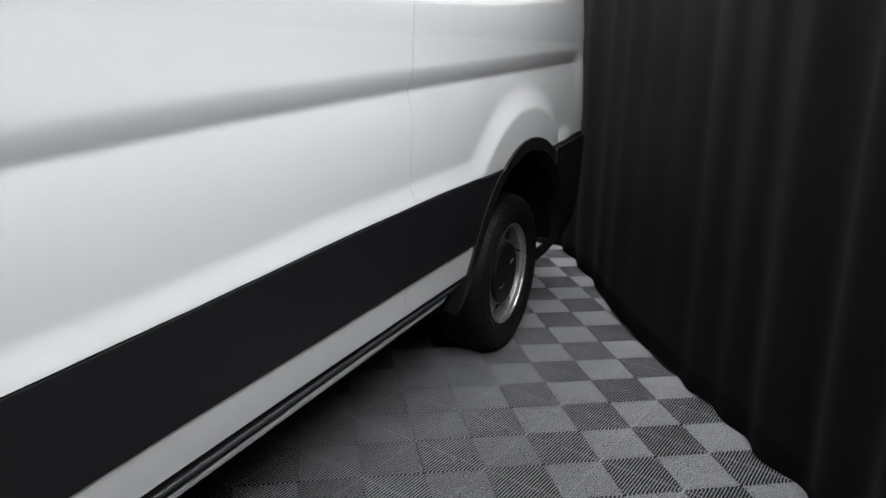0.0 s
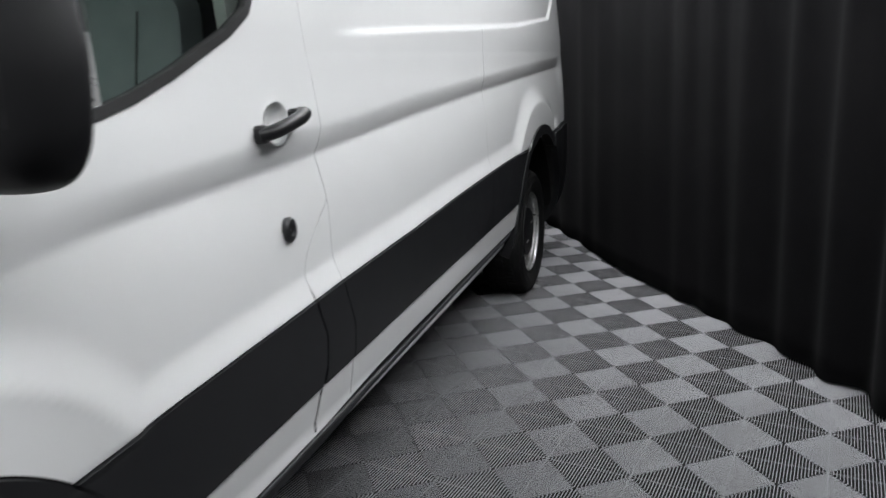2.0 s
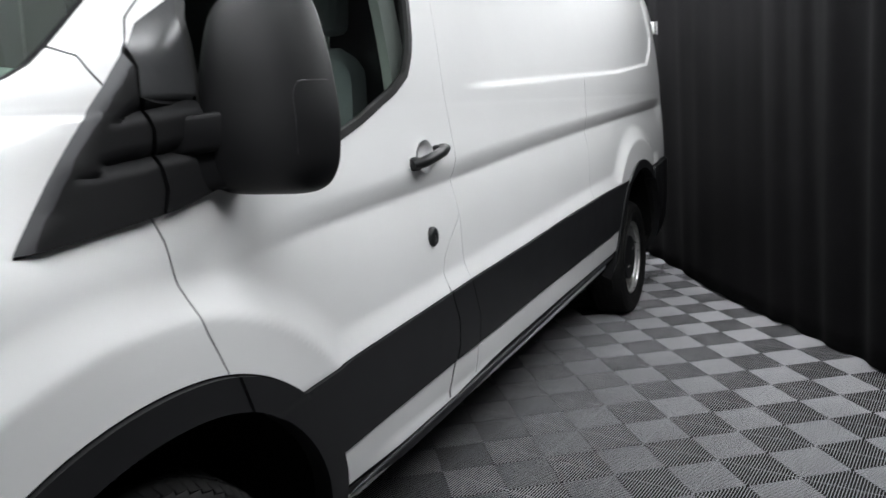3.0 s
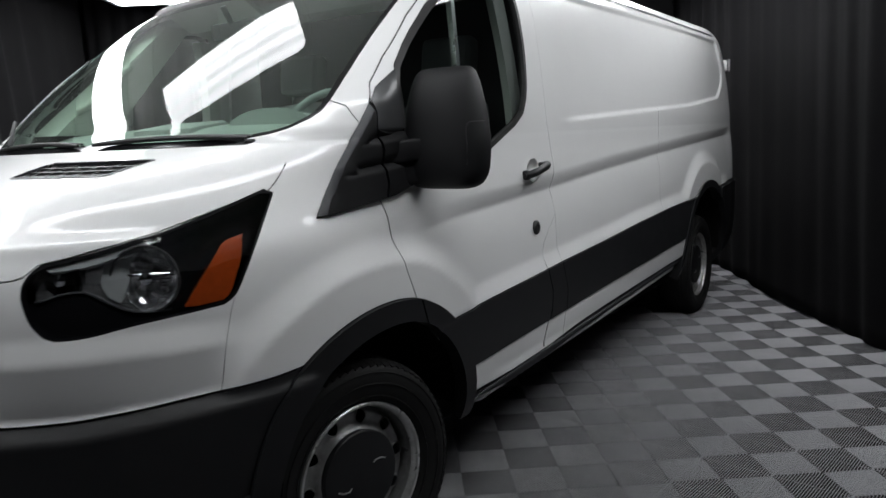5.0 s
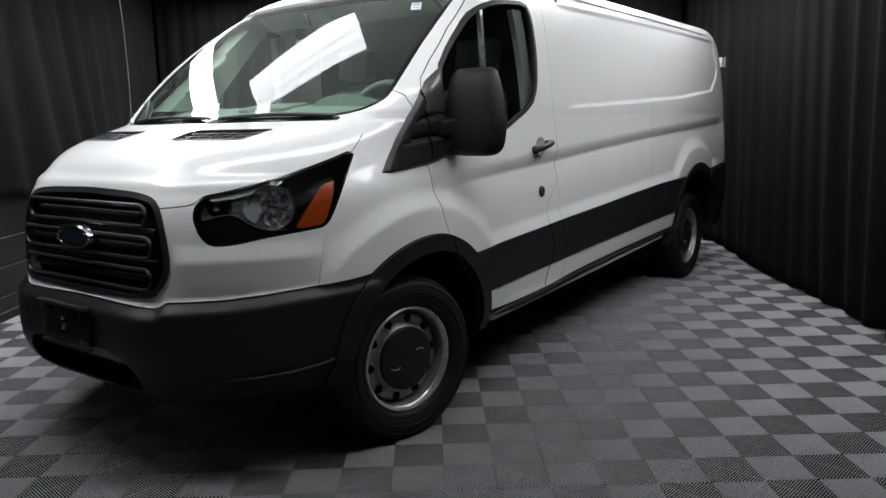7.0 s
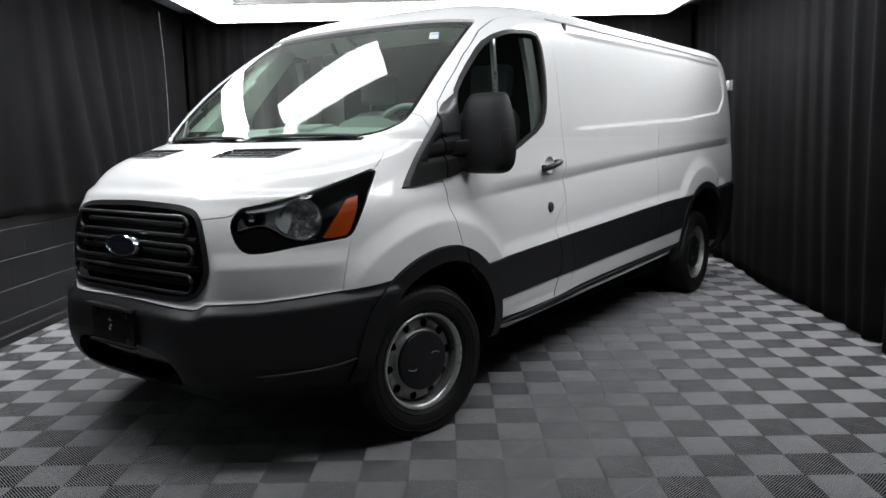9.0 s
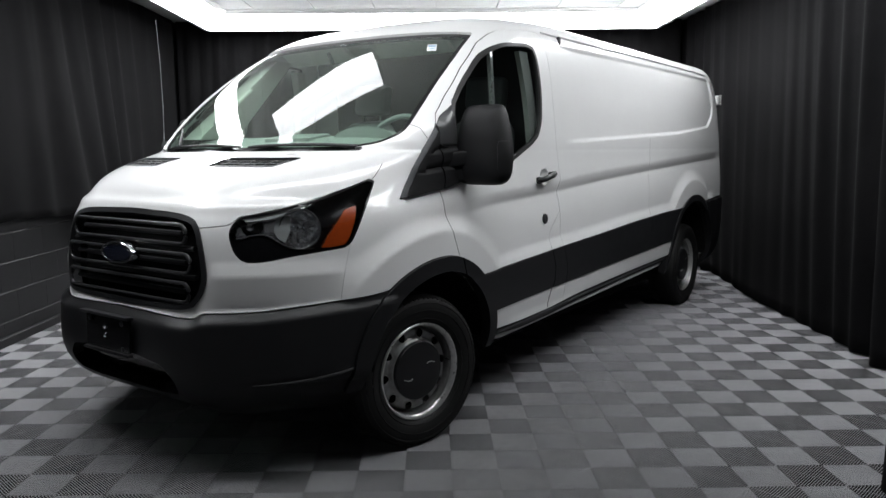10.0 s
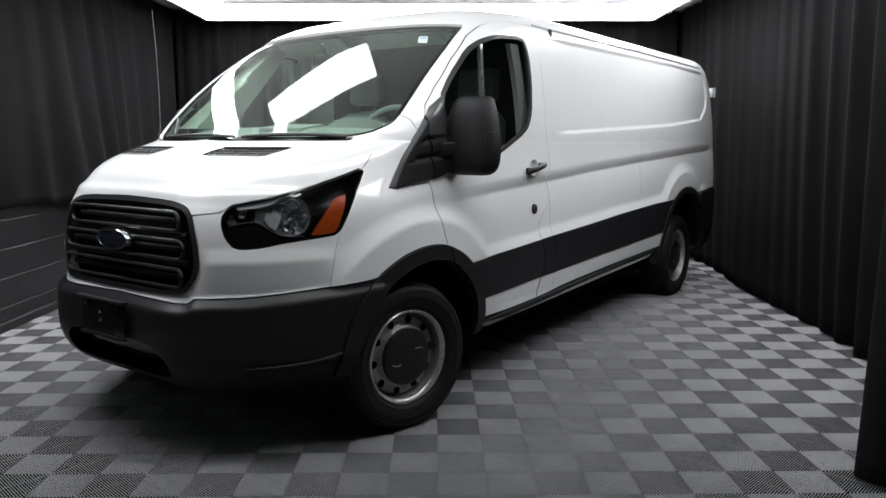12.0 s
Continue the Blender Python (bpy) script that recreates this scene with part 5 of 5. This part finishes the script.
def build_wheels(van):
    tyre = bmesh.new()
    R, Wd = 0.352, 0.235
    prof = [(0.222, -0.085), (0.232, -0.100), (0.262, -0.114), (0.300, -0.117), (0.325, -0.110), (0.340, -0.098), (0.349, -0.080), (0.352, -0.04), (0.352, 0.04), (0.349, 0.080), (0.340, 0.098), (0.325, 0.110), (0.300, 0.117), (0.262, 0.114), (0.232, 0.100), (0.222, 0.085)]
    lathe(prof, 72, bm=tyre)
    # tread blocks
    for k in range(76):
        a = 2 * math.pi * k / 76
        for off, w_, tw in ((-0.088, 0.032, 0.3), (-0.040, 0.036, -0.25), (0.0, 0.030, 0.2), (0.040, 0.036, -0.25), (0.088, 0.032, 0.3)):
            r_ = 0.3495 if abs(off) < 0.06 else 0.3405
            aa = a + (0.045 if off in (-0.040, 0.040) else 0)
            box(w_, 0.023, 0.010, Matrix.Rotation(aa, 4, "X") @ Matrix.Translation((off, 0, r_)) @ Matrix.Rotation((-0.42 if off < 0 else 0.42) if abs(off) > 0.06 else 0, 4, "Y") @ Matrix.Rotation(tw, 4, "Z"), 0, tyre)
    # raised rings on the sidewall
    for r_, a_ in ((0.246, 0.1085), (0.285, 0.1175), (0.318, 0.1135)):
        for s in (1, -1):
            tube([(s * a_, r_ * math.cos(2 * math.pi * k / 60), r_ * math.sin(2 * math.pi * k / 60)) for k in range(60)], 0.0022, 5, tyre, closed=True)
    tyre_me = finish(tyre, "tyre", M["rubber"])
    # steel rim: lip, barrel, disc with round holes
    rim = lathe([(0.215, 0.098), (0.222, 0.100), (0.226, 0.096), (0.224, 0.088), (0.214, 0.083), (0.209, 0.079), (0.207, 0.074)], 72)
    rim_me = finish(rim, "rim", M["steel"])
    barrel = lathe([(0.207, 0.074), (0.204, 0.060), (0.2065, 0.056), (0.204, 0.052), (0.201, 0.030), (0.196, -0.08)], 72)
    barrel_me = finish(barrel, "barrel", M["disc"])
    disc = bmesh.new()
    n_h, r_h = 10, 0.170
    dprof = lambda r: 0.046 + 0.022 * (1 - float(ramp(np.array(r), 0.134, 0.157))) - 0.036 * float(ramp(np.array(r), 0.183, 0.204))
    nr, na = 22, 240
    rad = np.linspace(0.095, 0.205, nr)
    g = [[disc.verts.new((dprof(r), r * math.cos(2 * math.pi * k / na), r * math.sin(2 * math.pi * k / na))) for k in range(na)] for r in rad]
    hr = 0.0215
    for i in range(nr - 1):
        for k in range(na):
            a = 2 * math.pi * (k + 0.5) / na
            rr = (rad[i] + rad[i + 1]) / 2
            near = round(a / (2 * math.pi / n_h)) * 2 * math.pi / n_h
            if math.hypot((a - near) * rr, rr - r_h) < hr:
                continue
            disc.faces.new((g[i][k], g[i][(k + 1) % na], g[i + 1][(k + 1) % na], g[i + 1][k]))
    bmesh.ops.recalc_face_normals(disc, faces=disc.faces)
    disc_me = finish(disc, "wheel_disc", M["disc"], True, 60)
    back_me = finish(lathe([(0.19, -0.012), (0.19, -0.03), (0.001, -0.03)], 40), "brake_drum", M["under"])
    hole = [(hr * math.cos(2 * math.pi * k / 24), hr * math.sin(2 * math.pi * k / 24)) for k in range(24)]
    hole_me = finish(tube([(dprof(r_h + p) + 0.0005, r_h + p, t) for p, t in hole], 0.0028, 6, closed=True), "hole_edge", M["disc"])
    cap = lathe([(0.136, 0.062), (0.136, 0.080), (0.132, 0.085), (0.120, 0.087), (0.065, 0.090), (0.001, 0.092)], 48)
    cap_me = finish(cap, "hub_cap", M["bumper"])
    clip_me = finish(tube([(0.088, 0.092, -0.020), (0.092, 0.080, -0.004), (0.092, 0.062, 0.006), (0.089, 0.050, 0.004)], 0.0024, 6), "cap_clip", M["steel"])
    valve_me = finish(tube([(0.062, 0.186, 0.0), (0.088, 0.180, 0.0)], 0.0045, 8), "valve", M["satin"])
    for s in (1, -1):
        for hub in (FRONT_HUB, REAR_HUB):
            w = new("wheel")
            w.parent = van
            steer = -13 if hub is FRONT_HUB else 0
            w.matrix_basis = pose(s * 0.866, hub[0] + (0.018 if steer else 0.0), 0.346, 0, 0, steer if s > 0 else 180 + steer) @ Matrix.Rotation(0.35 if hub[0] else 0.1, 4, "X")
            tagged(w, "black tyre on a silver steel wheel with a black hub cap")
            for nm, me in (("tyre", tyre_me), ("rim", rim_me), ("barrel", barrel_me), ("wheel_disc", disc_me), ("brake_drum", back_me), ("hub_cap", cap_me), ("valve", valve_me)):
                o = new(nm, me)
                o.parent = w
                if nm == "wheel_disc":
                    disc_ob = o
                if nm == "hub_cap":
                    cap_ob = o
            for k in range(n_h):
                o = new("hole_edge", hole_me)
                o.parent = disc_ob
                o.matrix_basis = Matrix.Rotation(2 * math.pi * k / n_h, 4, "X")
            for k in range(2):
                o = new("cap_clip", clip_me)
                o.parent = cap_ob
                o.matrix_basis = Matrix.Rotation(math.pi * (k + 0.12), 4, "X")


def build_fittings(van, doors):
    # door handles and locks
    for s, dr in zip((1, -1), doors):
        def side(x, y, z):
            return (s * x, y, z)
        pts = [(1.010, 0.972, 1.178), (1.026, 0.990, 1.182), (1.034, 1.02, 1.187), (1.036, 1.085, 1.196), (1.034, 1.15, 1.205), (1.028, 1.185, 1.211), (1.008, 1.205, 1.214)]
        b = tube([side(p[0] - 0.004, 1.115 + (p[1] - 1.089) * 0.74, p[2] - 0.002) for p in pts], [0.012, 0.0155, 0.0160, 0.0155, 0.0165, 0.0165, 0.012], 14)
        h = part("door_handle", b, M["bumper"], dr, "black pull handle")
        for yy, zz in ((1.042, 1.177), (1.184, 1.202)):
            part("handle_base", box(0.034, 0.036, 0.040, pose(s * 1.002, yy, zz), 0.016, seg=3), M["bumper"], h)
        b = lathe([(0.048, 0.0), (0.045, -0.002), (0.040, -0.011), (0.029, -0.019), (0.015, -0.023), (0.001, -0.024)], 32)
        part("handle_dish", b, M["paint"], dr, "white dish behind the handle", m=pose(s * 0.9955, 1.116, 1.193, 0, 0, 0 if s > 0 else 180) @ Matrix.Diagonal((1, 1.06, 1, 1)))
        b = lathe([(0.024, -0.012), (0.026, 0.004), (0.022, 0.010), (0.012, 0.011), (0.010, 0.007), (0.001, 0.007)], 24)
        part("door_lock", b, M["satin"], dr, "round black lock", m=pose(s * 1.000, 1.118, 0.958, 0, 0, 0 if s > 0 else 180) @ Matrix.Diagonal((1, 0.9, 1.15, 1)))
        # bar between quarter light and window
        b = loft([[(s * x, y + a, z) for x, a in ((0.916, -0.011), (0.916, 0.011), (0.895, 0.011), (0.895, -0.011))] for x0, y, z in ((0, 0.675, 1.842),)] + [[(s * (x + 0.036), 0.645 + a, 1.58) for x, a in ((0.916, -0.011), (0.916, 0.011), (0.895, 0.011), (0.895, -0.011))], [(s * (x + 0.062), 0.628 + a, 1.26) for x, a in ((0.916, -0.011), (0.916, 0.011), (0.895, 0.011), (0.895, -0.011))]])
        part("window_bar", b, M["steel"], dr, "slim grey window channel", smooth=False)
    # wipers
    for x0, x1, dy in ((0.10, 0.72, 0.0), (-0.58, 0.02, 0.0)):
        pts = [(x0 + (x1 - x0) * t, -0.215 + 0.17 * (x0 + (x1 - x0) * t) ** 2 - 0.008 + 0.02 * math.sin(math.pi * t), 1.368 + 0.010 * math.sin(math.pi * t)) for t in np.linspace(0, 1, 12)]
        w = part("wiper", tube(pts, [0.006] + [0.008] * 10 + [0.004], 8), M["seal"], van, "black windscreen wiper")
        part("wiper_blade", tube([(a, y + 0.018, z + 0.004) for a, y, z in pts], 0.0045, 6), M["seal"], w)
    # passenger side wiper arm stands up a little against the pillar
    part("wiper", tube([(-0.50, -0.175, 1.376), (-0.525, -0.145, 1.425), (-0.56, -0.112, 1.470)], [0.010, 0.008, 0.006], 8), M["satin"], van, "black wiper arm")
    # mast on the far pillar's foot
    mast = part("aerial", tube([(-0.825, -0.05, 1.395), (-0.824, -0.045, 1.60), (-0.822, -0.05, 1.85), (-0.819, -0.065, 2.08)], [0.0024, 0.0020, 0.0017, 0.0014], 8), M["seat"], van, "thin grey radio aerial")
    part("aerial_foot", lathe([(0.016, -0.02), (0.014, 0.0), (0.007, 0.02), (0.004, 0.035)], 14, "Z"), M["satin"], mast, m=pose(-0.825, -0.05, 1.39))
    # roof gutters
    for s in (1, -1):
        b = tube([(s * 0.886, 1.26, 2.008), (s * 0.884, 1.6, 2.012), (s * 0.882, 3.0, 2.016), (s * 0.878, 4.45, 2.010), (s * 0.860, 4.62, 1.985)], 0.006, 6)
        part("roof_gutter", b, M["paint"], van, "white roof gutter")


build_van()


# ---- floor tiles: open ribs, turned a quarter from square to square ----
PITCH = 0.19793
TILE_U, TILE_W = CU * 1.49499 + SU * 1.50547, -SU * 1.49499 + CU * 1.50547
RIBS = 28


def tile_arrays():
    """Two by two squares of slanting ribs, a spine across each and a low base web."""
    V, F = [], []
    h, t = 0.0, 0.0011

    def bar(a, b, half, z0, z1):
        d = np.array(b) - np.array(a)
        ln = np.hypot(*d)
        if ln < 0.004:
            return
        s = np.array((-d[1], d[0])) / ln * half
        k = len(V)
        for f, z in ((-1, z0), (-1, z1 - 0.0015), (-0.65, z1 - 0.0004), (0, z1), (0.65, z1 - 0.0004), (1, z1 - 0.0015), (1, z0)):
            for p in (a, b):
                V.append((p[0] + s[0] * f, p[1] + s[1] * f, z))
        F.extend([(k + 2 * i, k + 2 * i + 1, k + 2 * i + 3, k + 2 * i + 2) for i in range(6)])

    S = PITCH
    for iu in (0, 1):
        for iw in (0, 1):
            o = np.array((iu * S, iw * S))
            flip = (iu + iw) % 2
            for k in range(RIBS):
                c = (k + 0.5) / RIBS * 2 * S
                # line a + b = c inside the square
                p = np.array((max(0.0, c - S), min(S, c)))
                r = np.array((min(S, c), max(0.0, c - S)))
                if flip:
                    p[0], r[0] = S - p[0], S - r[0]
                g = (r - p) / (np.hypot(*(r - p)) + 1e-9) * 0.0015
                bar(o + p + g, o + r - g, t, -0.0031, h)
            p, r = (np.array((0.0, 0.0)), np.array((S, S))) if not flip else (np.array((S, 0.0)), np.array((0.0, S)))
            bar(o + p, o + r, 0.0009, -0.0031, h - 0.0019)
    return V, F


TV, TF = tile_arrays()
tile_me = bpy.data.meshes.new("floor_tile")
tile_me.from_pydata(TV, [], TF)
tile_me.materials.append(M["tile"])
tile_me.shade_smooth()
tile_me.set_sharp_from_angle(angle=radians(65))
floor = new("floor")
tagged(floor, "grey open-ribbed plastic floor tiles in a diamond pattern", kind="structure")
near, far = [], []
for a in range(-14, 12):
    for b in range(-22, 14):
        u, w = TILE_U + 2 * PITCH * a, TILE_W + PITCH + 2 * PITCH * b
        cu, cw = u + PITCH, w + PITCH
        if not (U0 - 0.05 < cu < U1 + 0.15 and W0 < cw < W1):
            continue
        d = math.hypot(cu - 1.6, (cw + 0.4) * 0.75)
        (near if cw > -3.2 else far).append((d, u, w))
near.sort()
far += near[300:]
for d, u, w in near[:300]:
    o = new("floor_tile", tile_me)
    o.parent = floor
    o.matrix_basis = ROOM @ pose(u, w, 0)
base_v, base_f = np.array(TV), np.array(TF)
bv, bf = [], []
for d, u, w in far:
    bf.append(base_f + len(base_v) * len(bv))
    bv.append(base_v + np.array((u, w, 0)))
me = bpy.data.meshes.new("floor_tiles_beyond")
me.from_pydata(np.concatenate(bv).tolist(), [], np.concatenate(bf).tolist())
me.materials.append(M["tile"])
me.shade_smooth()
me.set_sharp_from_angle(angle=radians(65))
o = new("floor_tiles_beyond", me)
o.parent = floor
o.matrix_basis = ROOM
tagged(o, kind="stuff")
